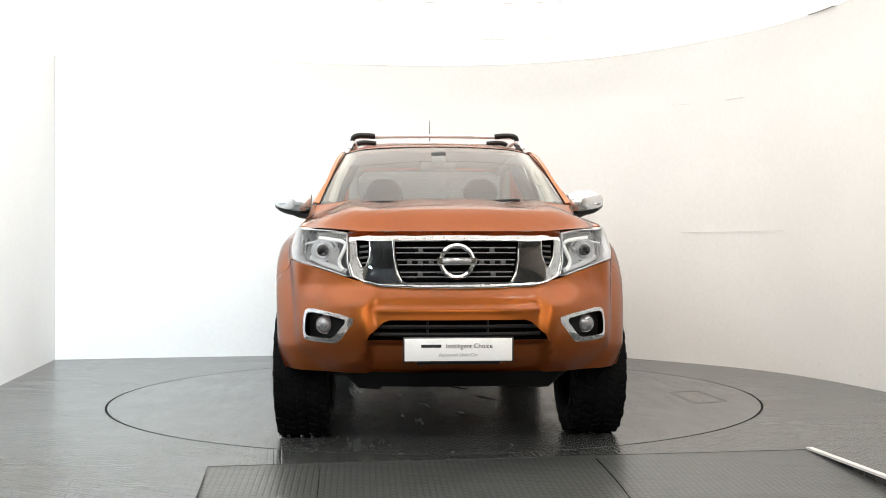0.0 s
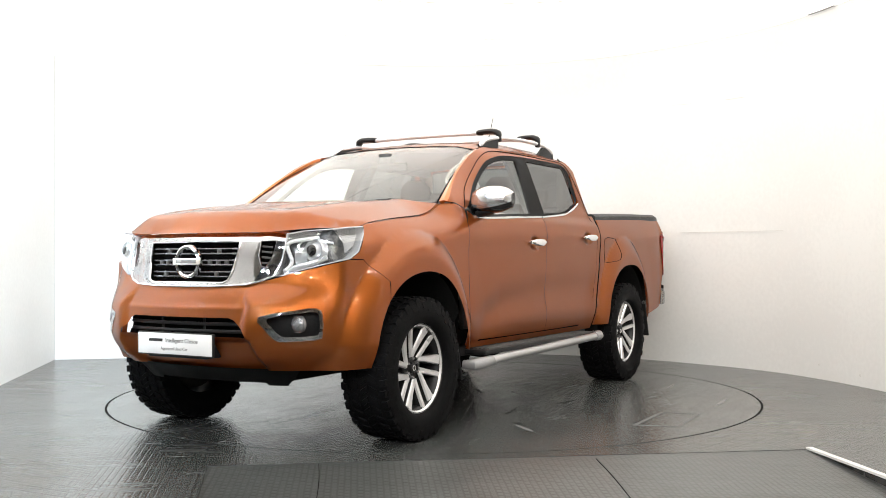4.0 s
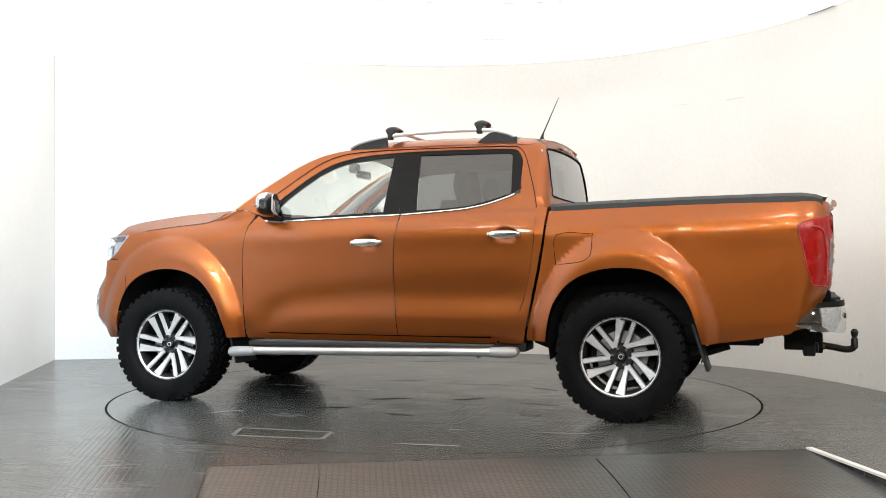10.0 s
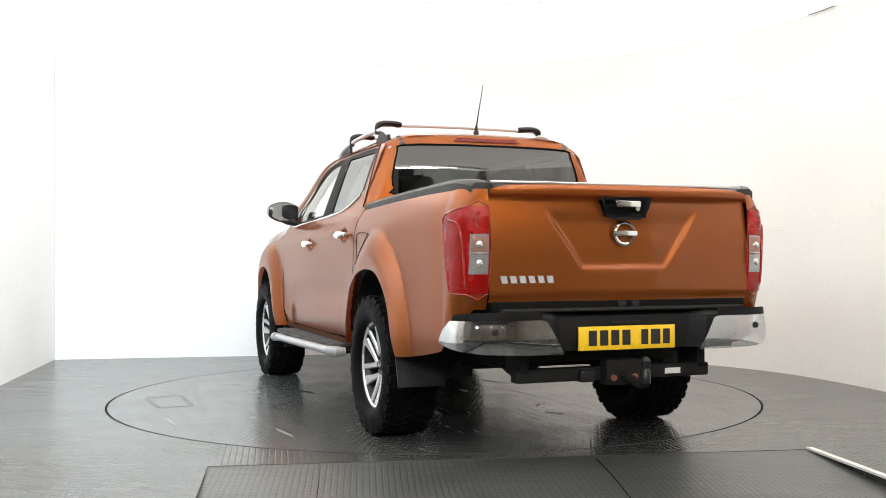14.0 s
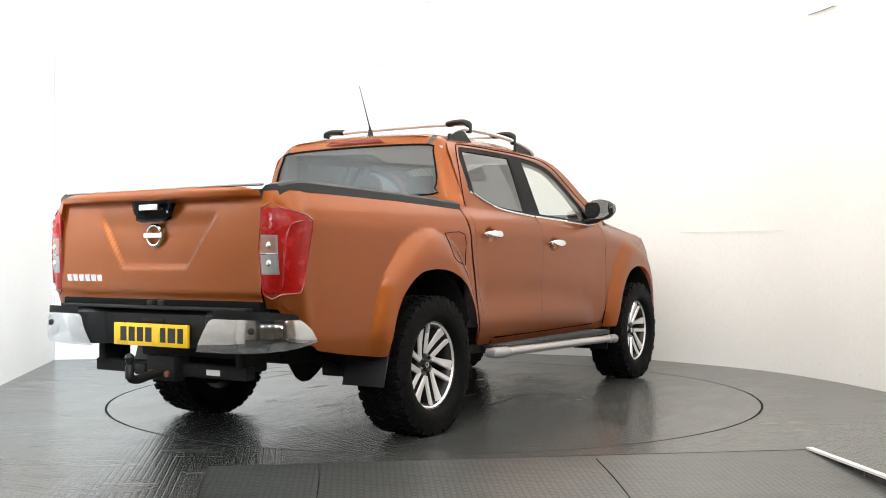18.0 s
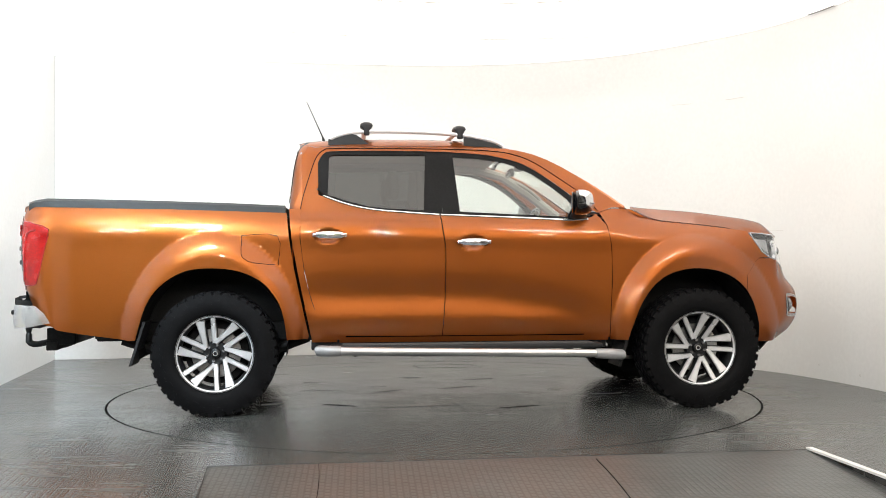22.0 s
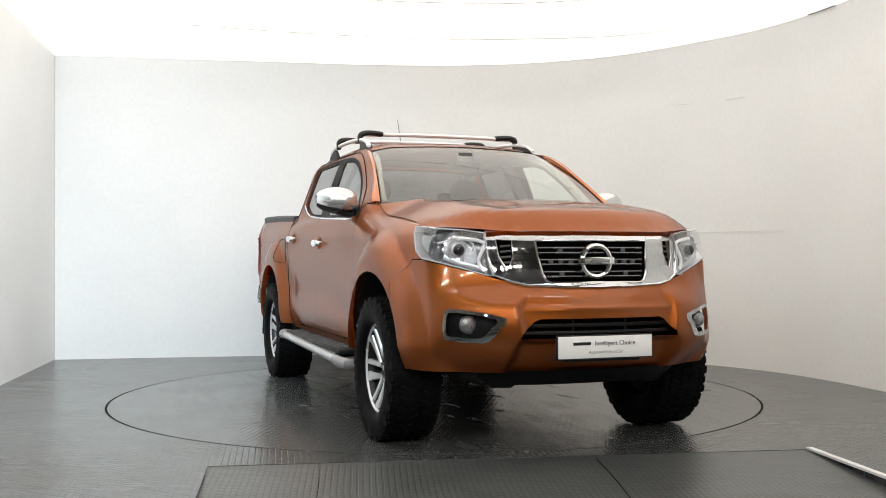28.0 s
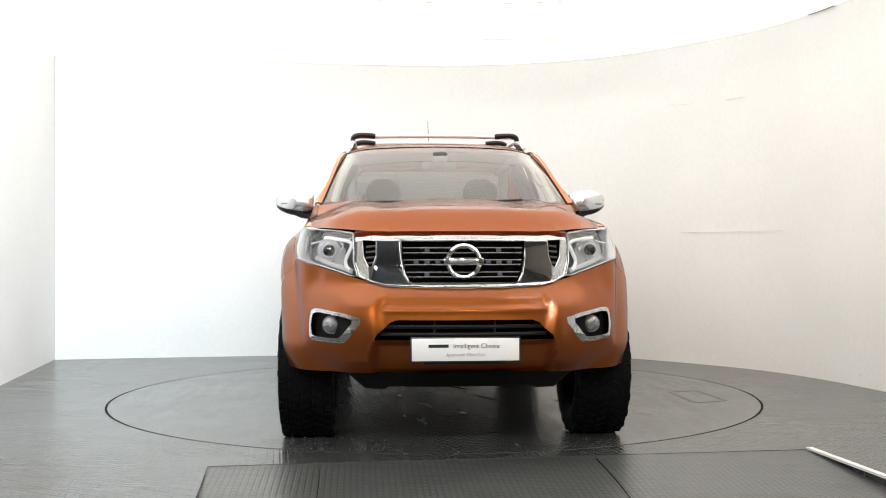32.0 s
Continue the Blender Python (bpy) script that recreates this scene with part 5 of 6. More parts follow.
        part("projector_eye", spin([(0.0, 0.044), (0.016, 0.042), (0.026, 0.036), (0.03, 0.028)], 20, c, "x"), "gloss_black", lens)
        f = nose_map(-0.012, False)
        strip = [(0.77, 1.098), (0.69, 1.088), (0.63, 1.078), (0.605, 1.055), (0.632, 0.99), (0.625, 0.955), (0.60, 0.935)]
        part("led_strip", tube([f(s * s_at_y(y), z) for y, z in smooth_line(strip, 3)], 0.010, 8), "lamp_white", lens, "white LED strip")
        strip = [(0.80, 1.068), (0.735, 1.098), (0.665, 1.062), (0.672, 1.03)]
        part("led_strip", tube([nose_map(-0.020, False)(s * s_at_y(y), z) for y, z in smooth_line(strip, 3)], 0.006, 8), "lamp_silver", lens)
        strip = [(0.585, 0.928), (0.66, 0.950), (0.745, 0.975), (0.785, 1.00)]
        part("lamp_blade", tube([nose_map(-0.020, False)(s * s_at_y(y), z) for y, z in smooth_line(strip, 3)], 0.009, 8, flat=1.5), "lamp_silver", lens, "bright lower lamp trim")
        part("side_reflector", sheet([[(s * a, b) for a, b in ((s_at_x(2.20), 1.02), (s_at_x(2.14), 1.06), (s_at_x(2.10), 1.115), (s_at_x(2.20), 1.105))]], nose_map(-0.030, False), 0.03, inset=(-0.01, 0, 0)), "lamp_silver", lens)
        part("reflector", sheet([[(s * s_at_y(y), z) for y, z in [(0.70, 1.05), (0.65, 1.045), (0.645, 0.99), (0.655, 0.955), (0.71, 0.965)]]], nose_map(-0.028, False), 0.03, inset=(-0.02, 0, 0)), "lamp_silver", lens)

    # tailgate
    def gate(push=0.0):
        def place(y, z):
            x = BED_REAR
            dip = 0.0
            k = 1 - ease(0.205, 0.235, abs(y) - 0.16 * (z - 0.94) / 0.23)
            dip += 0.020 * k * ease(0.938, 0.962, z) * (1 - ease(1.15, 1.24, z))
            lip = ease(1.276, 1.293, z) * (1 - 0.55 * ease(0.48, 0.72, abs(y)))
            x = x + dip - 0.075 * lip + 0.014 * (1 - ease(0.79, 0.84, z)) + 0.02 * ease(1.325, 1.345, z) + 0.005 * (y / 0.7) ** 2 + 0.5 * max(0.0, min(z, 1.29) - 1.02) ** 2
            return (x - push, y, z)
        return place
    gl = [(0.7125, 0.788), (0.7125, 1.29), (0.70, 1.318), (0.62, 1.335), (0.3, 1.342), (0, 1.344), (-0.3, 1.342), (-0.62, 1.335), (-0.70, 1.318), (-0.7125, 1.29), (-0.7125, 0.788)]
    hh = [(0.135, 1.288), (0.10, 1.195), (0.06, 1.185), (-0.06, 1.185), (-0.10, 1.195), (-0.135, 1.288)]
    tailgate = part("tailgate", sheet([gl], gate(), 0.015, holes=[hh], inset=(0.03, 0, 0)), "orange_paint", truck, angle=60)
    part("handle_cup", sheet([[(y * 1.08, 1.24 + (z - 1.24) * 1.12) for y, z in hh]], lambda y, z: (BED_REAR - 0.020 + 0.06 * (1 - ease(0.09, 0.125, abs(y))) * ease(1.19, 1.215, z) * (1 - ease(1.262, 1.285, z)), y, z), 0.012, inset=(0.02, 0, 0)), "black_plastic", tailgate, "black tailgate handle cup")
    part("handle", boxes([((BED_REAR - 0.038, -0.068, 1.238), (BED_REAR + 0.002, 0.068, 1.270))], 0.006), "chrome", tailgate)
    part("key_lock", spin([(0.0, -0.004), (0.012, -0.004), (0.014, 0.002)], 14, (BED_REAR + 0.022, -0.085, 1.235), "x"), "chrome", tailgate)
    ring = part("badge", spin([(0.044, 0.004), (0.046, -0.006), (0.053, -0.009), (0.060, -0.004), (0.061, 0.006)], 36, (BED_REAR + 0.006, 0, 1.113), "x"), "chrome", tailgate, "round chrome badge")
    part("badge_bar", boxes([((BED_REAR - 0.008, -0.066, 1.100), (BED_REAR + 0.006, 0.066, 1.126))], 0.004), "chrome", ring)
    for k in range(6):
        y = 0.642 - k * 0.0475
        part("name_bar", prism([(y - 0.020, 0.877), (y - 0.012, 0.911), (y + 0.018, 0.911), (y + 0.010, 0.877)], lambda a, b, d: (BED_REAR + 0.012 - d, a, b), 0.014), "lamp_silver", tailgate, "chrome name mark")
    # camera in the handle, load cover and rails
    cover = [(-1.05, -0.71), (-1.05, 0.71), (-2.62, 0.71), (-2.66, 0.66), (-2.66, -0.66), (-2.62, -0.71)]
    tonneau = tagged(part("load_cover", sheet([cover], lambda u, v: (u, v, 1.325 + 0.012 * (1 - (v / 0.71) ** 2)), 0.12, inset=(0, 0, -0.02)), "vinyl_cover", truck), "black vinyl load bed cover")
    part("cover_bar", boxes([((-2.668, -0.69, 1.343), (-2.635, 0.69, 1.357))], 0.004), "satin_aluminium", tonneau, "aluminium end bar")
    part("cover_clip", boxes([((-2.60, -0.23, 1.338), (-2.52, -0.06, 1.362))], 0.006), "black_plastic", tonneau)
    for s in (1, -1):
        pts = [(-1.045, s * 0.775, 1.305), (-1.4, s * 0.778, 1.320), (-1.84, s * 0.778, 1.333), (-2.4, s * 0.772, 1.345), (-2.52, s * 0.762, 1.346), (-2.60, s * 0.745, 1.335), (-2.635, s * 0.73, 1.322)]
        part("bed_rail", loft([[(x, y - 0.058, z - 0.03), (x, y + 0.056, z - 0.03), (x, y + 0.056, z + 0.004), (x, y + 0.030, z + 0.024), (x, y - 0.04, z + 0.026), (x, y - 0.058, z + 0.012)] for x, y, z in pts]), "vinyl_cover", truck, "black bed top rail")
    # rear bumper
    bump = part("rear_bumper", loft([[(-2.45, y, 0.60), (-2.62 - o, y, 0.545), (-2.705 - o, y, 0.55), (-2.735 - o, y, 0.62), (-2.735 - o, y, 0.715), (-2.70 - o, y, 0.745), (-2.50, y, 0.745)] for y, o in ((-0.60, 0.0), (-0.5, 0.01), (-0.42, 0.012), (-0.36, -0.045), (0.36, -0.045), (0.42, 0.012), (0.5, 0.01), (0.60, 0.0))]), "black_plastic", truck, "black and chrome step bumper")
    part("step_pad", boxes([((-2.735, -0.66, 0.742), (-2.60, 0.66, 0.758))], 0.005), "black_plastic", bump)
    path = smooth_line([(-2.762, 0.34), (-2.760, 0.55), (-2.745, 0.69), (-2.712, 0.775), (-2.655, 0.835), (-2.575, 0.866), (-2.46, 0.878)], 6)
    run = [0.0]
    for a, b in zip(path, path[1:]):
        run.append(run[-1] + math.dist(a, b))
    bar_x, bar_y = list(zip(run, [p[0] for p in path])), list(zip(run, [p[1] for p in path]))
    for s in (1, -1):
        def corner_bar(t, v, s=s):
            # t along from the middle out and round the corner, v up
            dx, dy = lerp_table(bar_x, t + 0.02) - lerp_table(bar_x, t - 0.02), lerp_table(bar_y, t + 0.02) - lerp_table(bar_y, t - 0.02)
            n = math.hypot(dx, dy)
            k = (v - 0.53) / 0.185
            belly = 0.026 * math.sin(math.pi * min(1, max(0, 0.12 + 0.76 * k))) ** 0.8 - 0.012
            return (lerp_table(bar_x, t) - belly * dy / n, s * (lerp_table(bar_y, t) + belly * dx / n), v)
        line = [(0.03, 0.546), (0.20, 0.546), (0.34, 0.550), (0.45, 0.556), (0.58, 0.570), (0.71, 0.596), (0.67, 0.655), (0.61, 0.702), (0.45, 0.706), (0.30, 0.707), (0.14, 0.707), (0.115, 0.695)]
        part("corner_bar", sheet([line], corner_bar, 0.02, inset=(0.02, -s * 0.01, 0)), "chrome", bump, "chrome bumper corner")
        pad = [(0.14, 0.709), (0.60, 0.705), (0.585, 0.732), (0.45, 0.744), (0.14, 0.748)]
        part("corner_pad", sheet([pad], lambda t, v: corner_bar(t, 0.70 + 0.2 * (v - 0.70))[:2] + (v,), 0.03, inset=(0.06, -s * 0.05, 0)), "black_plastic", bump)
        p = corner_bar(0.37, 0.655)
        part("park_sensor", spin([(0.0, -0.006), (0.014, -0.005), (0.017, 0.004)], 16, (p[0] - 0.004, p[1], p[2]), "x"), "black_plastic", bump)
    rp = part("rear_plate", boxes([((-2.715, -0.265, 0.553), (-2.70, 0.265, 0.667))], 0.003), "plate_yellow", truck, "yellow rear number plate with dark bars")
    for k, w in enumerate((0.052, 0.052, 0.052, 0.052, 0.0, 0.046, 0.060, 0.046)):
        y = 0.192 - k * 0.061 + (0.02 if k > 4 else 0)
        if w:
            part("plate_bar", boxes([((-2.7165, y - w / 2 + 0.004, 0.575), (-2.7145, y + w / 2 - 0.004, 0.648))], 0), "ink_black", rp)
    part("plate_lamp", boxes([((-2.70, -0.08, 0.675), (-2.68, 0.08, 0.69))], 0.003), "black_plastic", rp)
    part("bed_tail_panel", boxes([((-2.68, -0.70, 0.735), (-2.60, 0.70, 0.79))], 0.006), "seam_black", truck)
    for y in (-0.055, 0.02):
        part("latch_box", boxes([((-2.70, y - 0.02, 0.755), (-2.66, y + 0.02, 0.785))], 0.004), "black_plastic", truck)
    # tow bar
    tow = part("tow_bar", boxes([((-2.60, -0.54, 0.395), (-2.53, 0.54, 0.46)), ((-2.66, -0.115, 0.375), (-2.58, 0.085, 0.50)), ((-2.60, 0.47, 0.43), (-2.42, 0.52, 0.54)), ((-2.60, -0.52, 0.43), (-2.42, -0.47, 0.54))], 0.008), "underbody_black", truck, "black tow bar with a dirty ball")
    part("tow_ball", spin([(0.0, 0.055), (0.012, 0.053), (0.025, 0.035), (0.02, 0.012), (0.014, 0.0), (0.022, -0.012), (0.022, -0.07), (0.0, -0.07)], 18, (-2.855, -0.012, 0.475), "z"), "dark_alloy", tow)
    part("ball_neck", tube(smooth_line([(-2.855, -0.012, 0.43), (-2.845, -0.012, 0.405), (-2.80, -0.012, 0.395), (-2.72, -0.012, 0.41), (-2.64, -0.012, 0.42)], 3), 0.022, 10), "underbody_black", tow)
    for y in (0.05, -0.07):
        part("bolt", spin([(0.0, -0.012), (0.016, -0.012), (0.018, 0.002)], 8, (-2.66, y, 0.412), "x"), "rust", tow)
    part("socket", boxes([((-2.63, 0.13, 0.39), (-2.58, 0.21, 0.45))], 0.01), "black_plastic", tow)
    part("sticker", boxes([((-2.602, -0.37, 0.412), (-2.599, -0.28, 0.44))], 0), "sticker_white", tow)

    # underbody
    part("chassis", boxes([((-2.28, 0.42, 0.45), (2.20, 0.54, 0.57)), ((-2.28, -0.54, 0.45), (2.20, -0.42, 0.57)), ((-2.3, -0.5, 0.46), (-2.15, 0.5, 0.54)), ((0.0, -0.5, 0.44), (0.2, 0.5, 0.54)), ((-1.0, -0.5, 0.44), (-0.85, 0.5, 0.54))], 0.01), "underbody_black", truck)
    part("front_axle", boxes([((HUB_F - 0.05, -0.7, HUB_Z - 0.05), (HUB_F + 0.05, 0.7, HUB_Z + 0.04)), ((1.35, -0.35, 0.33), (2.1, 0.35, 0.50))], 0.02), "underbody_black", truck)
    part("rear_axle", tube([(HUB_R, -0.72, HUB_Z), (HUB_R, -0.12, HUB_Z), (HUB_R, 0.0, HUB_Z), (HUB_R, 0.12, HUB_Z), (HUB_R, 0.72, HUB_Z)], [0.05, 0.05, 0.15, 0.05, 0.05], 14), "underbody_black", truck)
    # added black boxes: block sight through the body and keep panel gaps dark
    part("cab_backing", boxes([((-1.0, -0.80, 0.47), (1.12, 0.80, 0.56)), ((1.05, -0.80, 0.5), (1.14, 0.80, 1.25)), ((-1.0, -0.66, 0.5), (-0.96, 0.66, 1.37))], 0.01), "seam_black", truck)
    part("engine_backing", boxes([((1.12, -0.49, 0.5), (2.32, 0.49, 1.08)), ((1.12, -0.74, 0.95), (2.02, 0.74, 1.15))], 0.01), "seam_black", truck)
    part("bed_backing", boxes([((-2.60, -0.49, 0.56), (-1.06, 0.49, 1.28)), ((-2.58, -0.80, 0.98), (-1.06, 0.80, 1.28)), ((-2.6, -0.72, 0.60), (-2.05, 0.72, 1.28))], 0.01), "seam_black", truck)
    for s in (1, -1):
        part("leaf_spring", tube([(-0.9, s * 0.6, 0.47), (-1.2, s * 0.6, 0.36), (HUB_R, s * 0.6, 0.33), (-1.8, s * 0.6, 0.36), (-2.1, s * 0.6, 0.46)], 0.03, 8), "underbody_black", truck)
        part("door_card", boxes([((-0.9, s * 0.79 - 0.02, 0.56), (1.0, s * 0.79 + 0.02, 1.235))], 0.01), "trim_grey", truck)

    # roof rails, cross bars, aerial
    for s in (1, -1):
        rail = smooth_line([(0.405, s * 0.605, 1.748), (0.34, s * 0.598, 1.782), (0.2, s * 0.59, 1.812), (0.0, s * 0.585, 1.832), (-0.3, s * 0.585, 1.842), (-0.55, s * 0.587, 1.838), (-0.68, s * 0.59, 1.818), (-0.76, s * 0.59, 1.786)], 4)
        rr = part("roof_rail", tube(rail, [0.012] + [0.017] * (len(rail) - 2) + [0.010], 10, flat=0.8), "rail_silver", truck, "silver roof rail on black feet")
        for x0, x1, z in ((0.40, 0.14, 1.775), (-0.50, -0.77, 1.79)):
            mid = (x0 + x1) / 2
            part("rail_foot", loft([[(x, s * (0.59 + d * 0.012), zz) for d, zz in ((-1, roof_z(x, 0.59) - 0.01), (1, roof_z(x, 0.59) - 0.01), (0.7, t), (-0.7, t))] for x, t in ((x0, 1.755), (mid + (x0 - mid) * 0.4, 1.795 if x0 > 0 else 1.815), (mid, 1.81 if x0 > 0 else 1.825), (mid + (x1 - mid) * 0.4, 1.822 if x0 > 0 else 1.815), (x1, 1.828 if x0 > 0 else 1.785))]), "black_plastic", rr)
    for x, z in ((0.115, 1.862), (-0.515, 1.880)):
        bar = part("cross_bar", tube([(x, -0.55, z), (x, -0.3, z + 0.006), (x, 0.0, z + 0.008), (x, 0.3, z + 0.006), (x, 0.55, z)], 0.021, 12, flat=0.7), "rail_silver", truck, "aluminium roof cross bar on black clamps")
        for s in (1, -1):
            arm = smooth_line([(x, s * 0.43, z + 0.004), (x, s * 0.50, z + 0.010), (x, s * 0.555, z + 0.008), (x, s * 0.590, z - 0.008), (x, s * 0.598, z - 0.036)], 3)
            part("clamp", tube(arm, [0.036] + [0.042] * (len(arm) - 5) + [0.036, 0.028, 0.024, 0.020], 12, flat=0.48), "black_plastic", bar)
            a, b = sorted((s * 0.574, s * 0.606))
            part("clamp_stem", boxes([((x - 0.020, a, z - 0.066), (x + 0.020, b, z - 0.016))], 0.008), "black_plastic", bar)
    aerial = part("aerial", tube([(-0.80, 0, 1.80), (-0.806, 0, 1.85), (-0.815, 0, 1.875), (-0.88, 0, 2.02), (-0.925, 0, 2.12)], [0.024, 0.010, 0.005, 0.003, 0.0022], 8), "black_plastic", truck, "thin black roof aerial")

    # cabin
    for y in (0.37, -0.37):
        seat_unit(truck, 0.06, y, 0.50)
    bench = part("rear_bench", boxes([((-0.72, -0.66, 0.70), (-0.25, 0.66, 0.90)), ((-0.86, -0.66, 0.80), (-0.72, 0.66, 1.38))], 0.05), "seat_cloth", truck, "dark cloth rear bench")
    for y in (-0.42, 0.42):
        part("headrest", boxes([((-0.84, y - 0.12, 1.40), (-0.76, y + 0.12, 1.52))], 0.035), "seat_cloth", bench)
    part("dashboard", loft([[(1.22, y, 1.22), (1.0, y, 1.272 - 0.03 * abs(y)), (0.80, y, 1.25 - 0.03 * abs(y)), (0.74, y, 1.15), (0.80, y, 0.75), (1.1, y, 0.7)] for y in (-0.72, -0.55, -0.38, -0.2, 0.0, 0.3, 0.72)]), "trim_grey", truck, "dark grey dashboard")
    rim = [(0.62 + 0.065 * math.sin(a), -0.37 + 0.185 * math.cos(a), 1.16 + 0.17 * math.sin(a)) for a in [2 * math.pi * k / 32 for k in range(33)]]
    wheel = part("steering_wheel", tube(rim, 0.016, 8, caps=False), "gloss_black", truck)
    part("spokes", boxes([((0.605, -0.53, 1.14), (0.635, -0.21, 1.18)), ((0.59, -0.43, 1.09), (0.65, -0.31, 1.20))], 0.012), "black_plastic", wheel)
    for s in (1, -1):
        part("pillar_trim", tube([(1.07, s * 0.705, 1.32), (0.83, s * 0.665, 1.495), (0.6, s * 0.615, 1.635), (0.42, s * 0.585, 1.680), (0.0, s * 0.59, 1.705), (-0.85, s * 0.575, 1.690)], 0.036, 8), "pillar_beige", truck)
        if s == 1:
            part("grab_handle", tube(smooth_line([(0.93, s * 0.69, 1.45), (0.90, s * 0.63, 1.47), (0.80, s * 0.61, 1.545), (0.72, s * 0.625, 1.59), (0.70, s * 0.65, 1.60)], 3), 0.013, 8), "pillar_beige", truck)
        part("middle_pillar", tube([(-0.03, s * 0.79, 1.24), (-0.03, s * 0.68, 1.5), (-0.04, s * 0.585, 1.69)], 0.045, 8), "trim_grey", truck)
        part("rear_quarter_trim", boxes([((-0.96, s * 0.62 - 0.04, 1.35), (-0.84, s * 0.62 + 0.04, 1.70))], 0.03), "headliner", truck)
    # wheels
    front_left = wheel_unit(truck)
    front_left.matrix_local = pose(HUB_F, HUB_Y, HUB_Z)
    for x, y, turn in ((HUB_R, HUB_Y, 22), (HUB_F, -HUB_Y, 10), (HUB_R, -HUB_Y, 47)):
        copy_thing(front_left, pose(x, y, HUB_Z, 0, turn, 180 if y < 0 else 0))
    return truck


def seat_unit(parent, x, y, z):
    seat = part("front_seat", boxes([((x - 0.22, y - 0.25, 0.74), (x + 0.30, y + 0.25, 0.90))], 0.05), "seat_cloth", parent, "dark cloth front seat")
    part("backrest", loft([[(x - 0.20 - t * 0.16 + a, y + b * (0.25 - 0.05 * t), 0.80 + 0.58 * t) for a, b in ((0.07, -0.8), (0.04, -1), (-0.07, -0.9), (-0.07, 0.9), (0.04, 1), (0.07, 0.8))] for t in (0, 0.3, 0.6, 0.85, 1.0)]), "seat_cloth", seat)
    rings = []
    for k in range(7):
        t = k / 6
        g = (math.sin(math.pi * (0.12 + 0.80 * t)) ** 0.5)
        rings.append([(x - 0.39 + 0.05 * g * math.cos(q), y + 0.135 * g * math.copysign(abs(math.sin(q)) ** 0.7, math.sin(q)), 1.40 + 0.19 * t) for q in [2 * math.pi * j / 16 for j in range(16)]])
    part("headrest", loft(rings), "seat_cloth", seat)
    return seat


def wheel_unit(parent):
    """A wheel about its own hub: the tyre's outer side at +y."""
    hub = new("wheel")
    hub.parent = parent
    tagged(hub, "black off-road tyre on a two-tone alloy rim")
    R, W = 0.393, 0.148
    profile = [(0.232, -0.115), (0.245, -0.130), (0.29, -W), (0.340, -W + 0.001), (0.372, -0.138), (0.383, -0.120), (0.384, -0.06), (0.384, 0.0), (0.384, 0.06), (0.383, 0.120),
               (0.372, 0.138), (0.340, W - 0.001), (0.29, W), (0.262, 0.140), (0.250, 0.128), (0.244, 0.108)]
    tyre = part("tyre", spin(profile, 72), "tyre_rubber", hub)
    bm = bmesh.new()
    rnd = random.Random(4)

    def block(a, da, y0, y1, r0, r1, skew):
        ring = []
        for r in (r0, r1):
            k = 1.0 if r == r0 else 0.86
            for yy, sg in ((y0, -1), (y0, 1), (y1, 1), (y1, -1)):
                ym = (y0 + y1) / 2 + (yy - (y0 + y1) / 2) * k
                aa = a + sg * da * k + skew * (yy - (y0 + y1) / 2)
                ring.append(bm.verts.new((r * math.cos(aa), ym, r * math.sin(aa))))
        q = ring
        for f in ((0, 1, 2, 3), (7, 6, 5, 4), (0, 4, 5, 1), (1, 5, 6, 2), (2, 6, 7, 3), (3, 7, 4, 0)):
            bm.faces.new([q[i] for i in f])
    n = 42
    for k in range(n):
        a = 2 * math.pi * k / n
        for side in (1, -1):
            off = 0.5 * side * 2 * math.pi / n * 0.5
            block(a + off, 0.056, side * 0.098, side * (0.142 if k % 2 else 0.136), 0.360, 0.391 - 0.002 * rnd.random(), 0.35 * side)
            block(a + off + 0.05, 0.046, side * 0.034, side * 0.088, 0.374, 0.3935 - 0.002 * rnd.random(), -1.1)
            # shoulder lugs that run down onto the side wall
            ext = 0.03 if k % 2 else 0.012
            r1 = 0.366
            r0 = r1 - 0.022 - ext
            lug = []
            for r, yy in ((r1, 0.142), (r0, 0.150)):
                for da in (-0.050, 0.044):
                    lug.append(((a + off + da + (0.02 if r == r0 else 0)), r, yy))
            v = [bm.verts.new((r * math.cos(t), side * (yy + d), r * math.sin(t))) for d in (-0.012, 0.0) for t, r, yy in lug]
            for f in ((0, 1, 3, 2), (4, 5, 7, 6), (0, 1, 5, 4), (1, 3, 7, 5), (3, 2, 6, 7), (2, 0, 4, 6)):
                bm.faces.new([v[i] for i in f])
        block(a + 0.07, 0.045, -0.024, 0.024, 0.376, 0.3935 - 0.002 * rnd.random(), 1.4)
    part("tread", bm, "tyre_rubber", tyre, "chunky tread blocks", angle=25)
    rim = part("rim", spin([(0.232, -0.11), (0.225, -0.06), (0.215, 0.0), (0.214, 0.06), (0.222, 0.088), (0.236, 0.104), (0.243, 0.112)], 64), "dark_alloy", hub)
    part("rim_lip", spin([(0.2235, 0.086), (0.231, 0.099), (0.238, 0.107), (0.2465, 0.111), (0.2475, 0.105), (0.244, 0.098)], 72), "machined_alloy", rim, "bright machined rim edge")

    def arm_face(r, lift=0.0):
        return 0.060 + 0.034 * (r / 0.23) ** 1.5 + lift

    def spoke_arm(bm, a0, r0, h0, a1, r1, h1, base, lift):
        """A straight arm from near the hub to the rim, wider at one end."""
        p0, p1 = Vector((r0 * math.cos(a0), r0 * math.sin(a0))), Vector((r1 * math.cos(a1), r1 * math.sin(a1)))
        d = (p1 - p0).normalized()
        side = Vector((-d.y, d.x))
        rows = []
        for k in range(7):
            t = k / 6
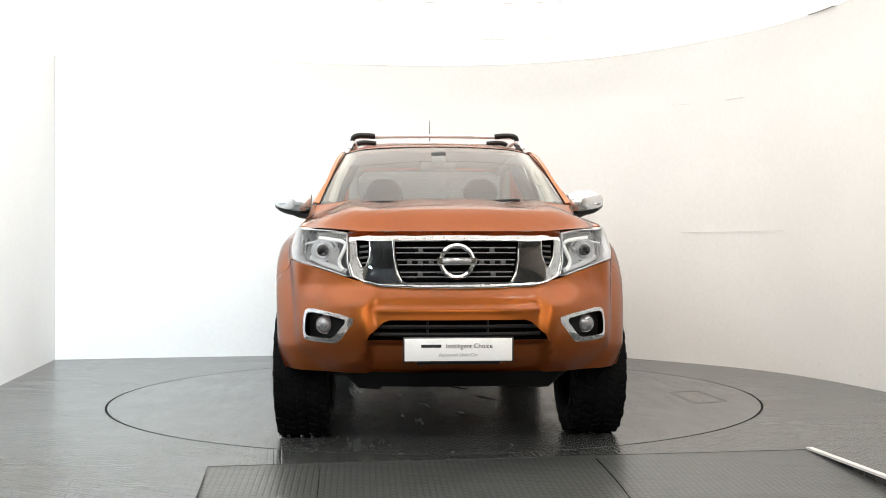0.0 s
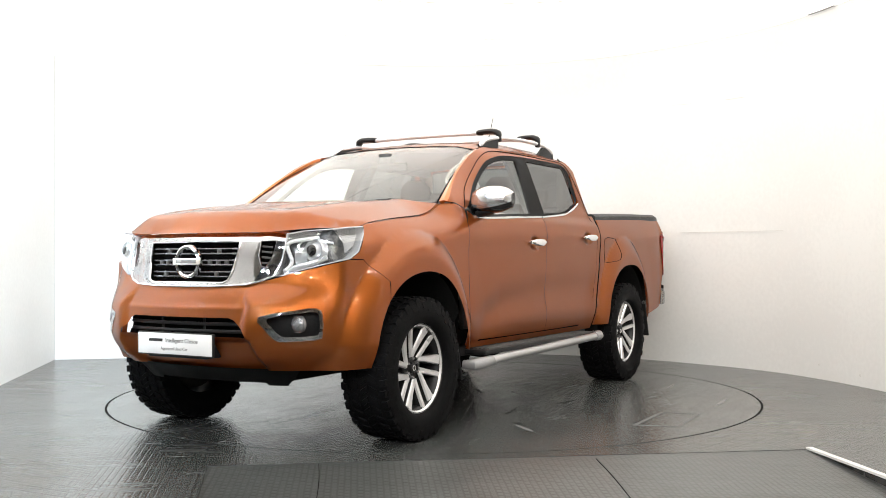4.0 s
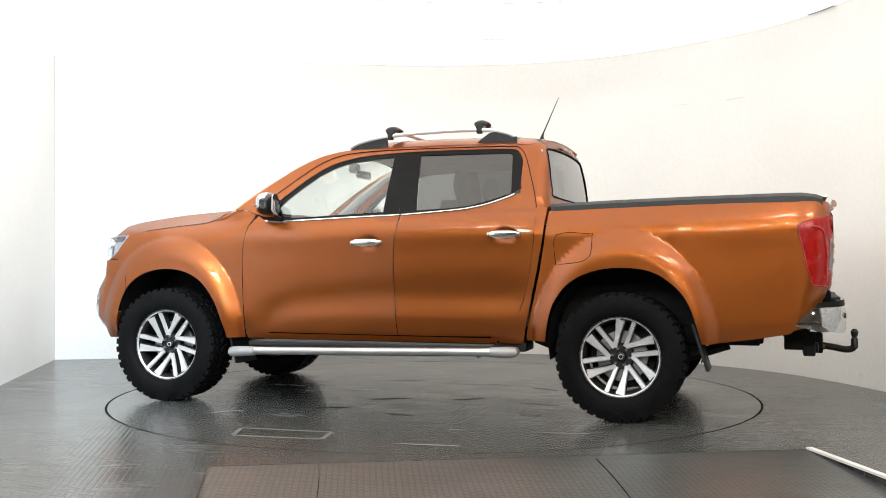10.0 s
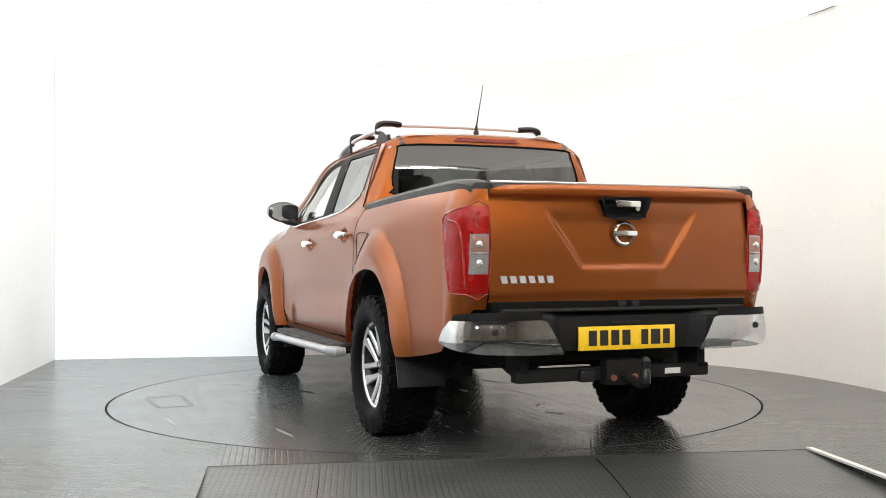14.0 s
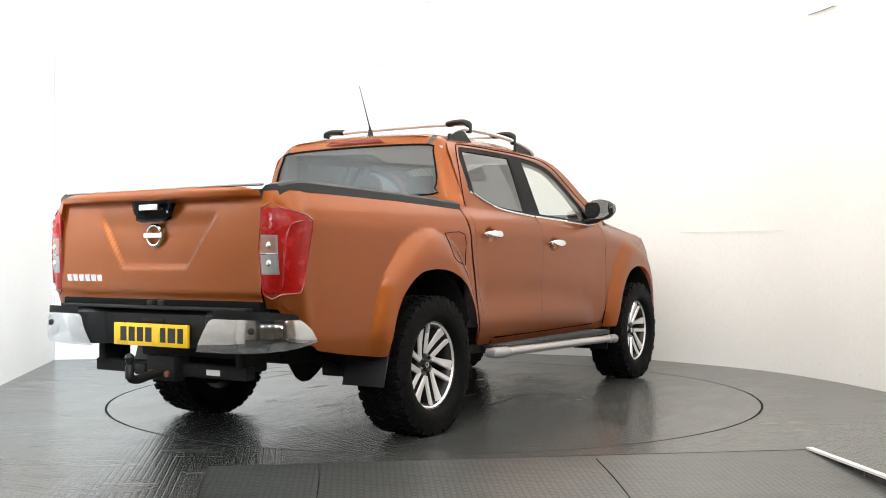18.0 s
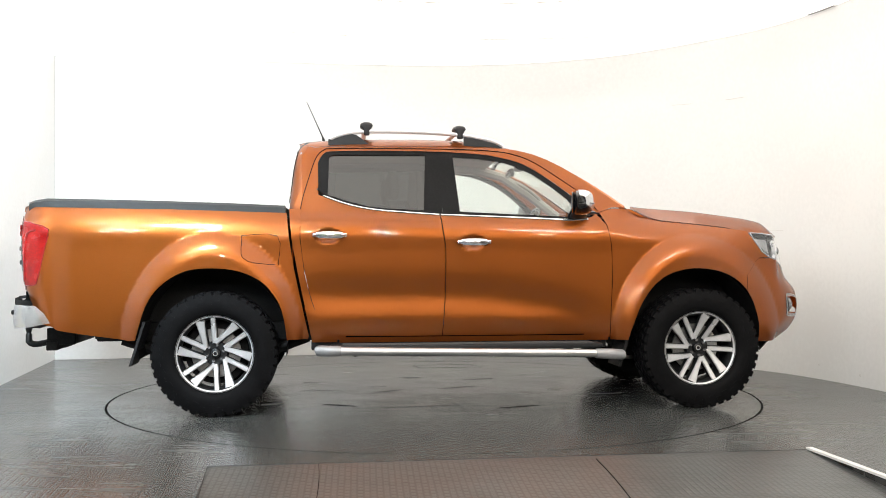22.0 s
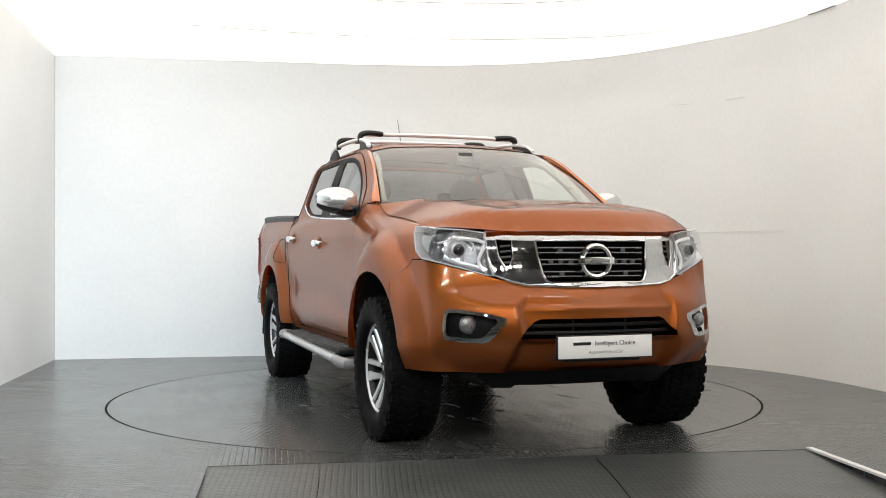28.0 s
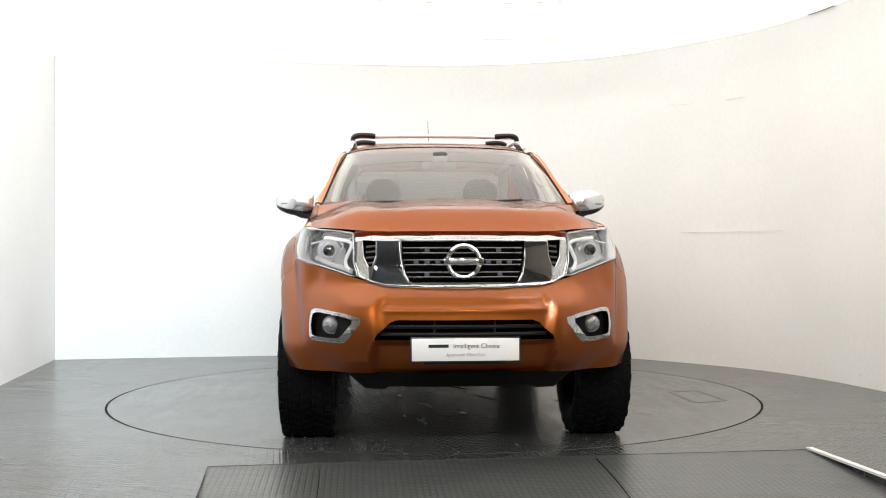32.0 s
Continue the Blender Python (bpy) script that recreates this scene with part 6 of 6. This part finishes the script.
            p = p0.lerp(p1, t)
            h = h0 + (h1 - h0) * t ** 2.0
            y = arm_face(p.length, lift)
            c = []
            for sg, dh, dy in ((1, -0.0015, 0), (-1, -0.0015, 0), (-1, 0, -0.003), (-1, 0.004, -base), (1, 0.004, -base), (1, 0, -0.003)):
                q = p + side * sg * (h + dh)
                c.append(bm.verts.new((q.x, y + dy, q.y)))
            rows.append(c)
        for p, q in zip(rows, rows[1:]):
            for k in range(6):
                bm.faces.new((p[k], p[(k + 1) % 6], q[(k + 1) % 6], q[k]))
        bm.faces.new(rows[0])
        bm.faces.new(rows[-1])
    for k in range(6):
        a = 2 * math.pi * (k + 0.25) / 6
        bm = bmesh.new()
        spoke_arm(bm, a, 0.066, 0.0120, a - 0.02, 0.228, 0.0130, 0.010, 0.004)
        spoke_arm(bm, a + 0.05, 0.066, 0.0115, a + 0.655, 0.226, 0.0270, 0.010, 0.0045)
        part("spoke", bm, "machined_alloy", rim, "machined double spoke", angle=30)
        bm = bmesh.new()
        spoke_arm(bm, a, 0.058, 0.0140, a - 0.02, 0.226, 0.0155, 0.045, -0.005)
        spoke_arm(bm, a + 0.05, 0.058, 0.0135, a + 0.655, 0.224, 0.0295, 0.045, -0.005)
        part("spoke_flank", bm, "dark_alloy", rim, angle=30)
        b = 2 * math.pi * (k + 0.5) / 6
        part("wheel_nut", spin([(0.0, 0.072), (0.008, 0.071), (0.010, 0.064), (0.0105, 0.045)], 6, (0.052 * math.cos(b), 0, 0.052 * math.sin(b))), "lamp_smoke", rim)
    part("hub_cap", spin([(0.0, 0.074), (0.020, 0.073), (0.027, 0.069), (0.030, 0.058), (0.034, 0.050), (0.072, 0.050), (0.078, 0.040), (0.08, 0.0)], 32), "dark_alloy", rim)
    part("cap_ring", spin([(0.011, 0.0735), (0.012, 0.0755), (0.015, 0.0755), (0.016, 0.073)], 24), "machined_alloy", rim)
    part("brake_disc", spin([(0.0, 0.01), (0.155, 0.01), (0.158, 0.0), (0.155, -0.012), (0.0, -0.012)], 40), "disc_steel", hub, "worn steel brake disc")
    part("brake_backing", spin([(0.0, -0.03), (0.20, -0.03), (0.205, -0.06), (0.0, -0.06)], 32), "underbody_black", hub)
    return hub


truck = truck_parts()


# ---- movement ----
def motions():
    """The disc and the truck on it turn together, from a start at rest to a stop after a full round."""
    turn = [(0.0, -87.84), (0.5, -87.86), (1.0, -89.13), (1.5, -92.04), (2.0, -96.54), (2.5, -102.32), (3.0, -108.66), (3.5, -115.01), (4.5, -127.83), (6.5, -154.2),
            (9.0, -186.35), (11.5, -217.9), (13.5, -243.7), (15.5, -270.03), (18.0, -302.35), (20.5, -334.9), (23.0, -367.45), (24.5, -386.3), (26.5, -412.2), (27.5, -425.02),
            (28.0, -431.41), (28.5, -437.39), (29.0, -442.19), (29.5, -445.3), (30.0, -446.81), (30.5, -447.08), (32.0, -447.08)]
    walk(turntable, [(t, pose(0, 0, 0, 0, 0, a)) for t, a in turn])
    walk(truck, [(t, pose(0, 0, 0, 0, 0, a + 0.35)) for t, a in turn])


motions()
